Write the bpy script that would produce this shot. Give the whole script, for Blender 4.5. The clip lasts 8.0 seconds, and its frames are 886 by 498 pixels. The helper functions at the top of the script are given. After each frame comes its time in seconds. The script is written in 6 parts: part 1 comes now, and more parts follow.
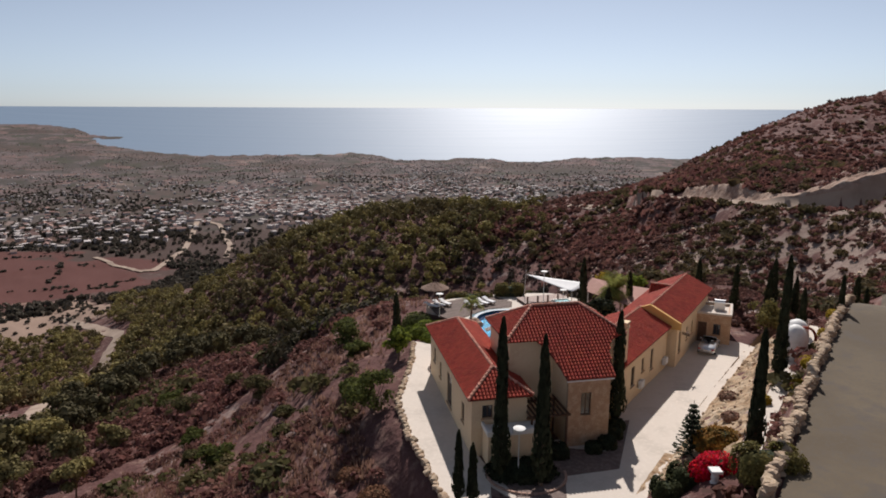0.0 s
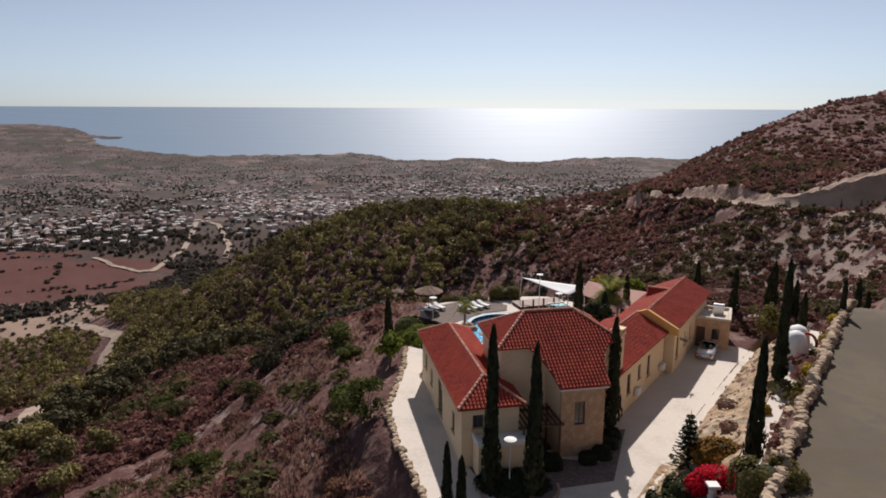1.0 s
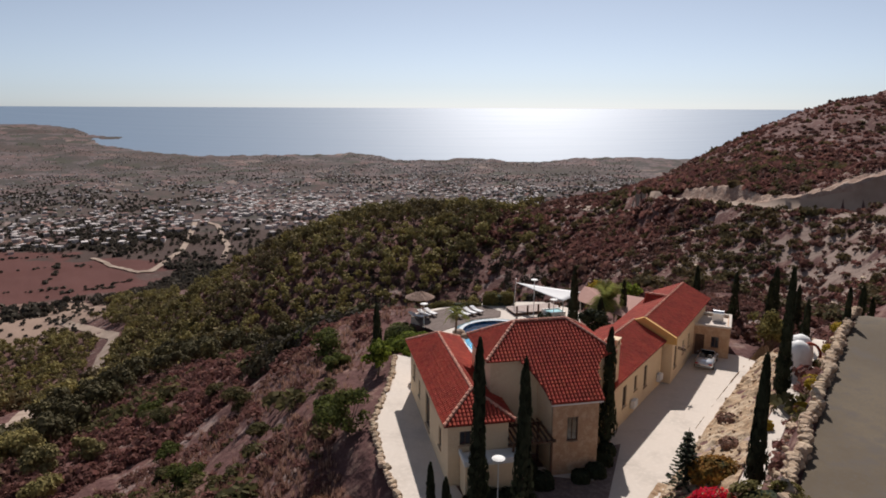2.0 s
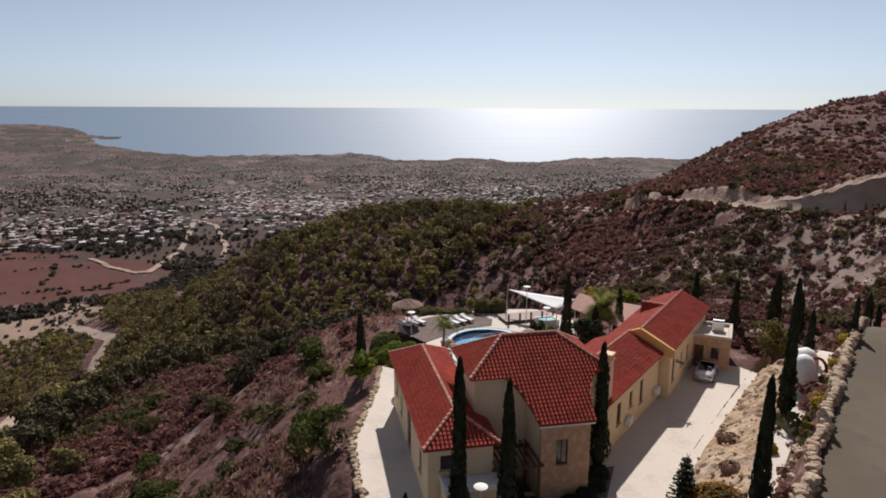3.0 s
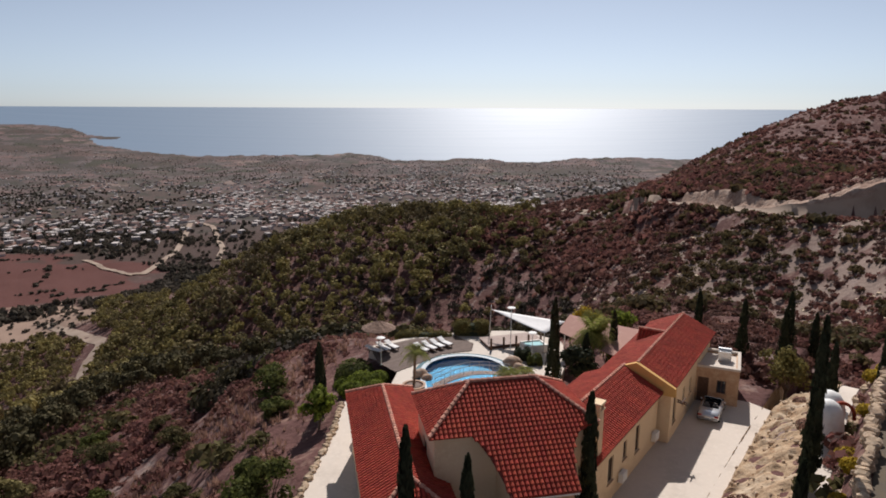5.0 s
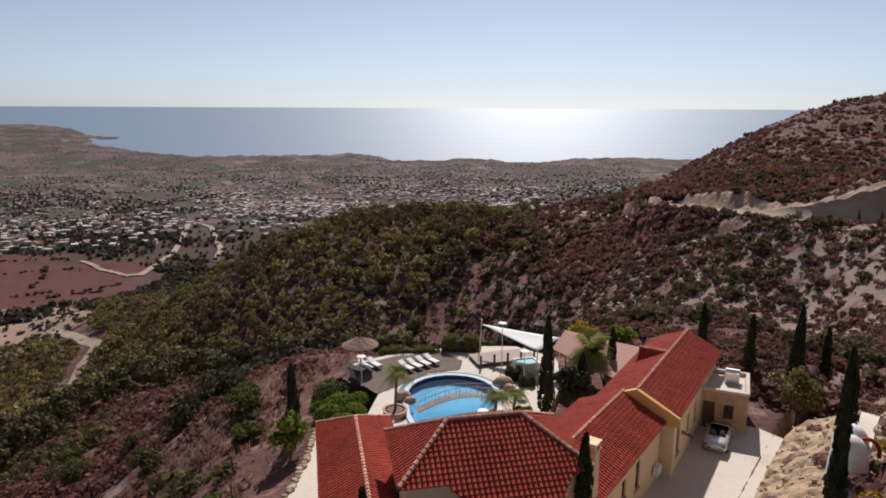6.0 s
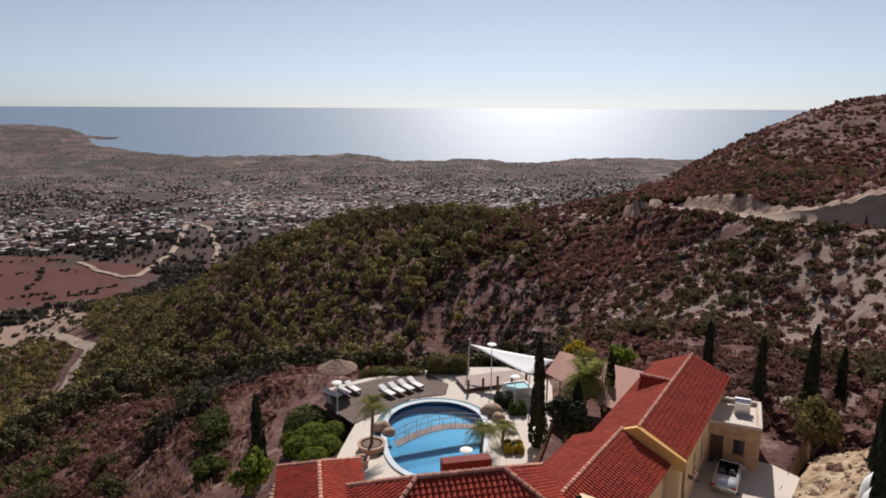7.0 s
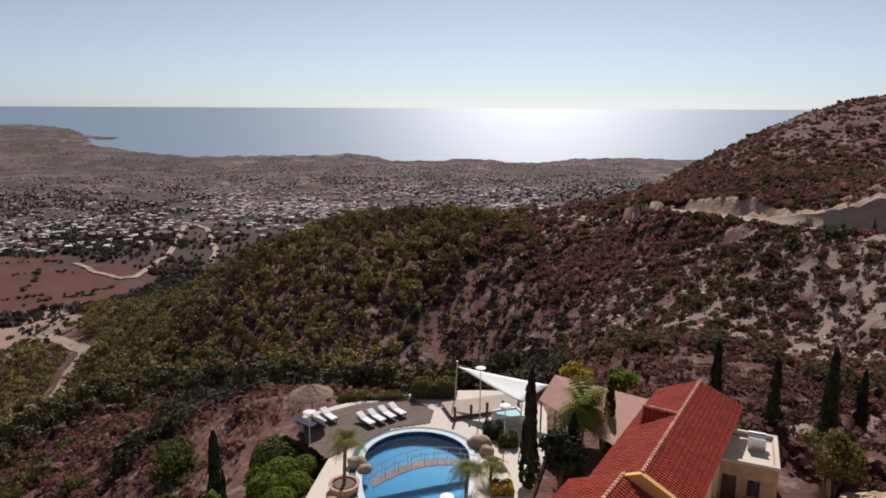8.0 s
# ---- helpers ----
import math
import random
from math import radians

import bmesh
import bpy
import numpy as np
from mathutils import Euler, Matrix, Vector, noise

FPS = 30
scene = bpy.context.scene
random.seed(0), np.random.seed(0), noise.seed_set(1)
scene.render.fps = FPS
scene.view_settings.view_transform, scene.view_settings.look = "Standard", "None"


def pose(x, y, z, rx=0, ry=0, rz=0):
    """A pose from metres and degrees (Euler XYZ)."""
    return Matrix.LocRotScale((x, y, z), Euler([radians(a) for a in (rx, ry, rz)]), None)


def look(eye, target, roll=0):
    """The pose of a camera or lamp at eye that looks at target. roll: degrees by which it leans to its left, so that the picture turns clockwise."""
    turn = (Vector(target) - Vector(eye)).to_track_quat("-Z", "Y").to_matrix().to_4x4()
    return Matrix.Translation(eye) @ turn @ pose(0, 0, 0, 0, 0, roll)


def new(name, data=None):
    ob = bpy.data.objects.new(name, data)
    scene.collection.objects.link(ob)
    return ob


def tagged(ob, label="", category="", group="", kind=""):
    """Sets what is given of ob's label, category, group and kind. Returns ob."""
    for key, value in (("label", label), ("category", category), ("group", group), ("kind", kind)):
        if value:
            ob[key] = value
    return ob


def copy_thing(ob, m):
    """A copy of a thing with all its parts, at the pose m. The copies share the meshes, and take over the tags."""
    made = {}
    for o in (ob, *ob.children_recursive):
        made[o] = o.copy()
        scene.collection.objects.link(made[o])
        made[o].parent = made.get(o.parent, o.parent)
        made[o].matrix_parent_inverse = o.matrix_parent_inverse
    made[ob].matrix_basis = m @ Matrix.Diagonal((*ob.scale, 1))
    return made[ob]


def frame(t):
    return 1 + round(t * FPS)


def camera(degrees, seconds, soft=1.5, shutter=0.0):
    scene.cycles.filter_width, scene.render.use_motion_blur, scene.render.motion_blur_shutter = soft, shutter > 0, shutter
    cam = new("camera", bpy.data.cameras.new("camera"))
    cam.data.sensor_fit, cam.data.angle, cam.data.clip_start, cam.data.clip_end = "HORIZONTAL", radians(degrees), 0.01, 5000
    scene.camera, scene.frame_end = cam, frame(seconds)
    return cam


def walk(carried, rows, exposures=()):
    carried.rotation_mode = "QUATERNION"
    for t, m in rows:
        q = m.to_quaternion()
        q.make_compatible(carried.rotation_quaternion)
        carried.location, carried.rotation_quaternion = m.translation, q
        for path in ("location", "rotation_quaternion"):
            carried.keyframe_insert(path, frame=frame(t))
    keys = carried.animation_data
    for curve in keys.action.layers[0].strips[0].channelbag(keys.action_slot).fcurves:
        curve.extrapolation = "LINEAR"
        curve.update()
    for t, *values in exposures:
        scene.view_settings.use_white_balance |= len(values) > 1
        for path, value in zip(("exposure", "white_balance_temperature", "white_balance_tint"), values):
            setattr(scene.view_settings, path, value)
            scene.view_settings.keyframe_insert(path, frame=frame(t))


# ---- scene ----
cam = camera(67.0, 8.0, soft=1.8)
PATH = [
    (0.0, pose(0.00, 0.00, 25.00, 78.1, -0.25, 0)),
    (0.5, pose(0.33, 0.67, 25.00, 78.1, -0.25, 0)),
    (1.0, pose(0.76, 1.54, 25.02, 78.1, -0.25, 0)),
    (1.5, pose(1.19, 2.56, 25.07, 78.1, -0.25, 0)),
    (3.0, pose(3.02, 7.09, 25.07, 78.1, -0.25, 0)),
    (3.5, pose(3.63, 8.76, 25.15, 78.1, -0.25, 0)),
    (4.0, pose(4.31, 10.81, 25.19, 78.1, -0.25, 0)),
    (4.5, pose(4.93, 12.77, 25.18, 78.1, -0.25, 0)),
    (6.0, pose(6.90, 19.66, 25.29, 78.1, -0.25, 0)),
    (6.5, pose(7.54, 21.99, 25.44, 78.1, -0.25, 0)),
    (7.0, pose(8.29, 24.80, 25.57, 78.1, -0.25, 0)),
    (7.5, pose(8.87, 27.13, 25.64, 78.1, -0.25, 0)),
    (8.0, pose(9.57, 30.00, 25.70, 78.1, -0.25, 0)),
]
walk(cam, PATH, [(0.0, 0.0, 6000, 9), (8.0, 0.0, 6000, 9)])

# ---- daylight: clear sky, sun ahead of the camera and a little to its right ----
SUN_ELEV, SUN_AZ = radians(43), radians(8)
world = bpy.data.worlds.new("sky")
scene.world = world
world.use_nodes = True
wn, wl = world.node_tree.nodes, world.node_tree.links
sky = wn.new("ShaderNodeTexSky")
sky.sky_type = 'NISHITA'
sky.sun_disc = False
sky.sun_elevation, sky.sun_rotation = SUN_ELEV, SUN_AZ
sky.altitude, sky.air_density, sky.dust_density, sky.ozone_density = 250, 0.6, 0.55, 2.0
haze = wn.new("ShaderNodeHueSaturation")
haze.inputs["Saturation"].default_value = 0.5
wl.new(sky.outputs[0], haze.inputs["Color"])
wl.new(haze.outputs[0], wn["Background"].inputs[0])
wn["Background"].inputs[1].default_value = 0.079
sun_data = bpy.data.lights.new("sun", 'SUN')
sun_data.energy, sun_data.angle, sun_data.color = 5.0, radians(0.53), (1.0, 0.895, 0.80)
sun = new("sun", sun_data)
sun_dir = Vector((math.sin(SUN_AZ) * math.cos(SUN_ELEV), math.cos(SUN_AZ) * math.cos(SUN_ELEV), math.sin(SUN_ELEV)))
sun.matrix_world = look(sun_dir * 200, (0, 0, 0))
rng = np.random.default_rng(7)


# ---- materials ----
def material(name, base, rough=0.8, spots=(), bump=0.0, bump_scale=8.0, metal=0.0, spec=0.3, rand=0.0, island=0.0):
    """Principled material; spots: (scale, colour, low, high, detail) layers of noise over the base colour, in metres."""
    m = bpy.data.materials.new(name)
    m.use_nodes = True
    n, l = m.node_tree.nodes, m.node_tree.links
    bsdf = n["Principled BSDF"]
    bsdf.inputs["Roughness"].default_value = rough
    bsdf.inputs["Metallic"].default_value = metal
    bsdf.inputs["Specular IOR Level"].default_value = spec
    pos = n.new("ShaderNodeNewGeometry")
    rgb = n.new("ShaderNodeRGB")
    rgb.outputs[0].default_value = (*base, 1)
    col = rgb.outputs[0]
    for k, (scale, colour, low, high, detail) in enumerate(spots):
        tex = n.new("ShaderNodeTexNoise")
        tex.inputs["Scale"].default_value = scale
        tex.inputs["Detail"].default_value = detail
        tex.inputs["Roughness"].default_value = 0.62
        off = n.new("ShaderNodeVectorMath")
        off.inputs[1].default_value = (13.7 * k + 3, 7.1 * k, 2.3 * k)
        l.new(pos.outputs["Position"], off.inputs[0])
        l.new(off.outputs[0], tex.inputs["Vector"])
        ramp = n.new("ShaderNodeMapRange")
        ramp.inputs[1].default_value, ramp.inputs[2].default_value = low, high
        l.new(tex.outputs[0], ramp.inputs[0])
        mix = n.new("ShaderNodeMix")
        mix.data_type = 'RGBA'
        l.new(ramp.outputs[0], mix.inputs[0])
        l.new(col, mix.inputs[6])
        mix.inputs[7].default_value = (*colour, 1)
        col = mix.outputs[2]
    if rand or island:
        hsv = n.new("ShaderNodeHueSaturation")
        src = n.new("ShaderNodeObjectInfo").outputs["Random"] if rand else pos.outputs["Random Per Island"]
        mr = n.new("ShaderNodeMapRange")
        a = rand or island
        mr.inputs[3].default_value, mr.inputs[4].default_value = 1 - a, 1 + a
        l.new(src, mr.inputs[0])
        l.new(mr.outputs[0], hsv.inputs["Value"])
        hu = n.new("ShaderNodeMapRange")
        hu.inputs[3].default_value, hu.inputs[4].default_value = 0.5 - a * 0.02, 0.5 + a * 0.02
        mul = n.new("ShaderNodeMath")
        mul.operation = 'FRACT'
        m7 = n.new("ShaderNodeMath")
        m7.operation = 'MULTIPLY'
        m7.inputs[1].default_value = 7.31
        l.new(src, m7.inputs[0])
        l.new(m7.outputs[0], mul.inputs[0])
        l.new(mul.outputs[0], hu.inputs[0])
        l.new(hu.outputs[0], hsv.inputs["Hue"])
        l.new(col, hsv.inputs["Color"])
        col = hsv.outputs[0]
    l.new(col, bsdf.inputs["Base Color"])
    if bump:
        tex = n.new("ShaderNodeTexNoise")
        tex.inputs["Scale"].default_value = bump_scale
        tex.inputs["Detail"].default_value = 6
        l.new(pos.outputs["Position"], tex.inputs["Vector"])
        b = n.new("ShaderNodeBump")
        b.inputs["Strength"].default_value = 1.0
        b.inputs["Distance"].default_value = bump
        l.new(tex.outputs[0], b.inputs["Height"])
        l.new(b.outputs[0], bsdf.inputs["Normal"])
    return m


def foliage(name, base, spots=(), island=0.35, glow=0.45):
    """Leaf material: part of the light passes through."""
    m = material(name, base, 0.85, spots, spec=0.12, island=island)
    n, l = m.node_tree.nodes, m.node_tree.links
    bsdf, out = n["Principled BSDF"], n["Material Output"]
    tr = n.new("ShaderNodeBsdfTranslucent")
    l.new(bsdf.inputs["Base Color"].links[0].from_socket, tr.inputs["Color"])
    mix = n.new("ShaderNodeMixShader")
    mix.inputs[0].default_value = glow
    l.new(bsdf.outputs[0], mix.inputs[1])
    l.new(tr.outputs[0], mix.inputs[2])
    l.new(mix.outputs[0], out.inputs["Surface"])
    return m


def ground_material():
    """Dry hillside near by; beyond the hills a plain of small fields, groves and built-up ground, its colours greyed
    for haze.
    """
    m = material("dry_hillside_soil", (0.145, 0.074, 0.064), 0.95,
                 [(0.035, (0.105, 0.054, 0.05), 0.42, 0.60, 5), (0.14, (0.33, 0.255, 0.225), 0.56, 0.66, 9), (1.7, (0.09, 0.045, 0.038), 0.50, 0.68, 7), (0.6, (0.26, 0.165, 0.13), 0.53, 0.7, 7)], 0.3, 1.1, spec=0.1)
    n, l = m.node_tree.nodes, m.node_tree.links
    bsdf = n["Principled BSDF"]
    near = bsdf.inputs["Base Color"].links[0].from_socket
    geo = n.new("ShaderNodeNewGeometry")
    flat = n.new("ShaderNodeVectorMath")
    flat.operation = 'MULTIPLY'
    flat.inputs[1].default_value = (1, 1, 0)
    l.new(geo.outputs["Position"], flat.inputs[0])
    cells = n.new("ShaderNodeTexVoronoi")
    cells.inputs["Scale"].default_value = 0.016
    warp = n.new("ShaderNodeTexNoise")
    warp.inputs["Scale"].default_value, warp.inputs["Detail"].default_value = 0.01, 4
    l.new(flat.outputs[0], warp.inputs["Vector"])
    wm = n.new("ShaderNodeVectorMath")
    wm.operation = 'MULTIPLY_ADD'
    wm.inputs[1].default_value = (60, 60, 0)
    l.new(warp.outputs["Color"], wm.inputs[0])
    l.new(flat.outputs[0], wm.inputs[2])
    l.new(wm.outputs[0], cells.inputs["Vector"])
    ramp = n.new("ShaderNodeValToRGB")
    sep = n.new("ShaderNodeSeparateColor")
    l.new(cells.outputs["Color"], sep.inputs[0])
    l.new(sep.outputs[0], ramp.inputs[0])
    ramp.color_ramp.interpolation = 'CONSTANT'
    # field colours pulled towards mauve-grey: distance haze put into the base colour
    cols = [(0, (0.155, 0.11, 0.105)), (0.2, (0.09, 0.075, 0.068)), (0.42, (0.185, 0.12, 0.108)), (0.56, (0.10, 0.078, 0.07)), (0.72, (0.155, 0.12, 0.115)), (0.86, (0.075, 0.068, 0.05)), (0.95, (0.24, 0.175, 0.15))]
    while len(ramp.color_ramp.elements) < len(cols):
        ramp.color_ramp.elements.new(0.5)
    for e, (p, c) in zip(ramp.color_ramp.elements, cols):
        e.position, e.color = p, (*c, 1)
    col = ramp.outputs[0]
    for scale, c, lo, hi in ((0.0026, (0.095, 0.066, 0.056), 0.50, 0.60), (0.03, (0.065, 0.058, 0.045), 0.52, 0.62), (0.11, (0.055, 0.05, 0.04), 0.53, 0.62)):
        t = n.new("ShaderNodeTexNoise")
        t.inputs["Scale"].default_value, t.inputs["Detail"].default_value = scale, 6
        l.new(flat.outputs[0], t.inputs["Vector"])
        mr = n.new("ShaderNodeMapRange")
        mr.inputs[1].default_value, mr.inputs[2].default_value, mr.inputs[4].default_value = lo, hi, 0.85
        l.new(t.outputs[0], mr.inputs[0])
        mx = n.new("ShaderNodeMix")
        mx.data_type = 'RGBA'
        l.new(mr.outputs[0], mx.inputs[0])
        l.new(col, mx.inputs[6])
        mx.inputs[7].default_value = (*c, 1)
        col = mx.outputs[2]
    # scrub-grown valley between the hills and the town
    vn = n.new("ShaderNodeTexNoise")
    vn.inputs["Scale"].default_value, vn.inputs["Detail"].default_value = 0.006, 6
    l.new(flat.outputs[0], vn.inputs["Vector"])
    vl = n.new("ShaderNodeVectorMath")
    vl.operation = 'LENGTH'
    l.new(flat.outputs[0], vl.inputs[0])
    va = n.new("ShaderNodeMath")
    va.operation = 'MULTIPLY_ADD'
    va.inputs[1].default_value = 900
    l.new(vn.outputs[0], va.inputs[0])
    l.new(vl.outputs["Value"], va.inputs[2])
    vr = n.new("ShaderNodeMapRange")
    vr.inputs[1].default_value, vr.inputs[2].default_value, vr.inputs[3].default_value, vr.inputs[4].default_value = 1480, 1680, 0.85, 0.0
    l.new(va.outputs[0], vr.inputs[0])
    vm = n.new("ShaderNodeMix")
    vm.data_type = 'RGBA'
    l.new(vr.outputs[0], vm.inputs[0])
    l.new(col, vm.inputs[6])
    vm.inputs[7].default_value = (0.075, 0.048, 0.04, 1)
    col = vm.outputs[2]
    ln = n.new("ShaderNodeVectorMath")
    ln.operation = 'LENGTH'
    l.new(flat.outputs[0], ln.inputs[0])
    fade = n.new("ShaderNodeMapRange")
    fade.inputs[1].default_value, fade.inputs[2].default_value = 560, 900
    l.new(ln.outputs["Value"], fade.inputs[0])
    sx = n.new("ShaderNodeSeparateXYZ")
    l.new(geo.outputs["Position"], sx.inputs[0])
    low = n.new("ShaderNodeMapRange")
    low.inputs[1].default_value, low.inputs[2].default_value = -70, -130
    l.new(sx.outputs[2], low.inputs[0])
    far_low = n.new("ShaderNodeMapRange")
    far_low.inputs[1].default_value, far_low.inputs[2].default_value = 1500, 2200
    l.new(ln.outputs["Value"], far_low.inputs[0])
    mxx = n.new("ShaderNodeMath")
    mxx.operation = 'MAXIMUM'
    l.new(low.outputs[0], mxx.inputs[0])
    l.new(far_low.outputs[0], mxx.inputs[1])
    mul = n.new("ShaderNodeMath")
    mul.operation = 'MULTIPLY'
    l.new(fade.outputs[0], mul.inputs[0])
    l.new(mxx.outputs[0], mul.inputs[1])
    mx = n.new("ShaderNodeMix")
    mx.data_type = 'RGBA'
    l.new(mul.outputs[0], mx.inputs[0])
    l.new(near, mx.inputs[6])
    l.new(col, mx.inputs[7])
    col = mx.outputs[2]
    # ploughed red fields and pale bare ground, with ragged edges
    for px, py, rx, ry, c in ((-430, 730, 125, 105, (0.115, 0.05, 0.042)), (-570, 770, 125, 95, (0.115, 0.05, 0.042)), (-365, 575, 75, 62, (0.30, 0.21, 0.16)), (-590, 935, 42, 24, (0.22, 0.125, 0.09)), (85, 150, 40, 60, (0.27, 0.20, 0.165)), (95, 120, 30, 30, (0.27, 0.20, 0.165)), (66, 180, 30, 36, (0.25, 0.185, 0.155))):
        d = n.new("ShaderNodeVectorMath")
        d.operation = 'SUBTRACT'
        d.inputs[1].default_value = (px, py, 0)
        l.new(flat.outputs[0], d.inputs[0])
        sc = n.new("ShaderNodeVectorMath")
        sc.operation = 'MULTIPLY'
        sc.inputs[1].default_value = (1 / rx, 1 / ry, 0)
        l.new(d.outputs[0], sc.inputs[0])
        le = n.new("ShaderNodeVectorMath")
        le.operation = 'LENGTH'
        l.new(sc.outputs[0], le.inputs[0])
        nz = n.new("ShaderNodeTexNoise")
        nz.inputs["Scale"].default_value, nz.inputs["Detail"].default_value = 2.4 / rx, 7
        if rx < 60:
            nz.inputs["Scale"].default_value = 0.14
        l.new(flat.outputs[0], nz.inputs["Vector"])
        ad = n.new("ShaderNodeMath")
        ad.operation = 'MULTIPLY_ADD'
        ad.inputs[1].default_value = 2.0 if rx > 60 else 6.0
        l.new(nz.outputs[0], ad.inputs[0])
        l.new(le.outputs["Value"], ad.inputs[2])
        mr = n.new("ShaderNodeMapRange")
        mr.inputs[1].default_value, mr.inputs[2].default_value = (2.05, 1.85) if rx > 60 else (3.78, 3.2)
        l.new(ad.outputs[0], mr.inputs[0])
        mp = n.new("ShaderNodeMix")
        mp.data_type = 'RGBA'
        l.new(mr.outputs[0], mp.inputs[0])
        l.new(col, mp.inputs[6])
        mp.inputs[7].default_value = (*c, 1)
        col = mp.outputs[2]
    l.new(col, bsdf.inputs["Base Color"])
    return m


M_GROUND = ground_material()
M_PLASTER = material("cream_plaster", (0.80, 0.61, 0.39), 0.85, [(0.5, (0.70, 0.51, 0.31), 0.5, 0.75, 5), (6, (0.83, 0.66, 0.44), 0.5, 0.7, 4)], 0.01, 30)
M_OCHRE = material("ochre_plaster", (0.70, 0.42, 0.14), 0.85, [(0.6, (0.58, 0.34, 0.12), 0.5, 0.75, 5)], 0.01, 30)
M_STONE = material("tan_stone_facing", (0.48, 0.30, 0.18), 0.9, [(2.2, (0.58, 0.40, 0.26), 0.45, 0.6, 6), (7, (0.36, 0.22, 0.14), 0.55, 0.7, 5)], 0.03, 9)
M_TILE = material("terracotta_tile", (0.37, 0.055, 0.032), 0.8, [(0.7, (0.29, 0.042, 0.027), 0.45, 0.65, 5), (9, (0.43, 0.088, 0.05), 0.5, 0.75, 4)], spec=0.2, island=0.2)
M_TILE_O = material("terracotta_tile_single", (0.37, 0.055, 0.032), 0.8, [(0.7, (0.29, 0.042, 0.027), 0.45, 0.65, 5), (9, (0.43, 0.088, 0.05), 0.5, 0.75, 4)], spec=0.2, rand=0.2)
M_RIDGE = material("pale_terracotta_ridge", (0.56, 0.25, 0.17), 0.75, [(4, (0.66, 0.38, 0.28), 0.5, 0.7, 5)], island=0.2)
M_PAVE = material("pale_concrete_paving", (0.62, 0.54, 0.46), 0.8, [(0.3, (0.52, 0.45, 0.38), 0.5, 0.7, 6), (3, (0.66, 0.58, 0.50), 0.5, 0.7, 5)], 0.006, 20, spec=0.25)
M_ROAD = material("worn_asphalt", (0.112, 0.086, 0.058), 0.9, [(0.12, (0.145, 0.113, 0.076), 0.42, 0.62, 7), (0.5, (0.11, 0.09, 0.072), 0.52, 0.66, 6), (5, (0.115, 0.096, 0.076), 0.5, 0.7, 5)], 0.008, 60, spec=0.2)
M_ROCK = material("pale_limestone", (0.58, 0.47, 0.34), 0.95, [(0.8, (0.44, 0.33, 0.22), 0.45, 0.65, 7), (5, (0.68, 0.58, 0.45), 0.5, 0.7, 6)], 0.06, 5, spec=0.1, island=0.2)
M_ROCK_O = material("pale_limestone_single", (0.44, 0.33, 0.23), 0.95, [(0.8, (0.34, 0.24, 0.16), 0.45, 0.65, 7), (5, (0.54, 0.43, 0.32), 0.5, 0.7, 6)], 0.03, 8, spec=0.1, rand=0.22)
M_BANK = material("cut_rock_bank", (0.43, 0.31, 0.20), 0.95, [(0.5, (0.54, 0.43, 0.31), 0.48, 0.62, 8), (1.1, (0.30, 0.19, 0.11), 0.52, 0.64, 8), (3.1, (0.26, 0.17, 0.11), 0.55, 0.68, 7)], 0.18, 2.2, spec=0.1)
M_WOOD = material("dark_brown_timber", (0.10, 0.055, 0.035), 0.7, [(6, (0.16, 0.09, 0.06), 0.45, 0.7, 5)])
M_DECK = material("weathered_deck_board", (0.12, 0.08, 0.062), 0.8, [(2, (0.16, 0.11, 0.088), 0.45, 0.7, 5)], rand=0.15)
M_WHITE = material("white_paint", (0.80, 0.78, 0.74), 0.6, [(2, (0.72, 0.69, 0.64), 0.5, 0.7, 5)])
M_CLOTH = material("white_canvas", (0.82, 0.80, 0.78), 0.9, [(3, (0.74, 0.72, 0.70), 0.5, 0.7, 5)])
M_METAL = material("grey_metal", (0.55, 0.55, 0.55), 0.35, metal=0.8)
M_THATCH = material("brown_thatch", (0.20, 0.13, 0.095), 0.95, [(9, (0.30, 0.20, 0.155), 0.45, 0.65, 6)], 0.03, 25)
M_FELT = material("brown_awning", (0.36, 0.20, 0.16), 0.9, [(1, (0.42, 0.25, 0.2), 0.5, 0.7, 5)])
M_POOL = material("blue_mosaic", (0.006, 0.115, 0.235), 0.4, [(1.2, (0.007, 0.09, 0.21), 0.45, 0.65, 4), (22, (0.018, 0.15, 0.30), 0.5, 0.7, 3)])
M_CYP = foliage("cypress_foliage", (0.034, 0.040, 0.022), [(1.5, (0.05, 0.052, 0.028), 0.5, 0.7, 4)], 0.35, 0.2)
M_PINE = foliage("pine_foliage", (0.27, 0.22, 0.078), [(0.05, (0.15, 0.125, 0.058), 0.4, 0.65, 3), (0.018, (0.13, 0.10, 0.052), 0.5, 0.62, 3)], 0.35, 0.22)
M_SHRUB = foliage("dry_scrub", (0.195, 0.09, 0.076), [(0.03, (0.12, 0.066, 0.054), 0.45, 0.6, 4), (0.4, (0.25, 0.13, 0.098), 0.5, 0.7, 4)], 0.35, 0.4)
M_GREEN = foliage("green_shrub", (0.095, 0.105, 0.03), [(0.5, (0.13, 0.125, 0.036), 0.5, 0.7, 4)], 0.35, 0.4)
M_BUSH = foliage("dusty_olive_brown_bush", (0.125, 0.09, 0.045), [(0.05, (0.09, 0.075, 0.036), 0.45, 0.6, 4)], 0.35, 0.35)
M_LIME = foliage("bright_green_leaf", (0.17, 0.20, 0.03), [(0.9, (0.10, 0.125, 0.026), 0.5, 0.7, 4)], 0.3, 0.45)
M_YELLOW = foliage("yellow_broom", (0.42, 0.30, 0.03), [(0.9, (0.30, 0.20, 0.03), 0.5, 0.7, 4)], 0.3, 0.4)
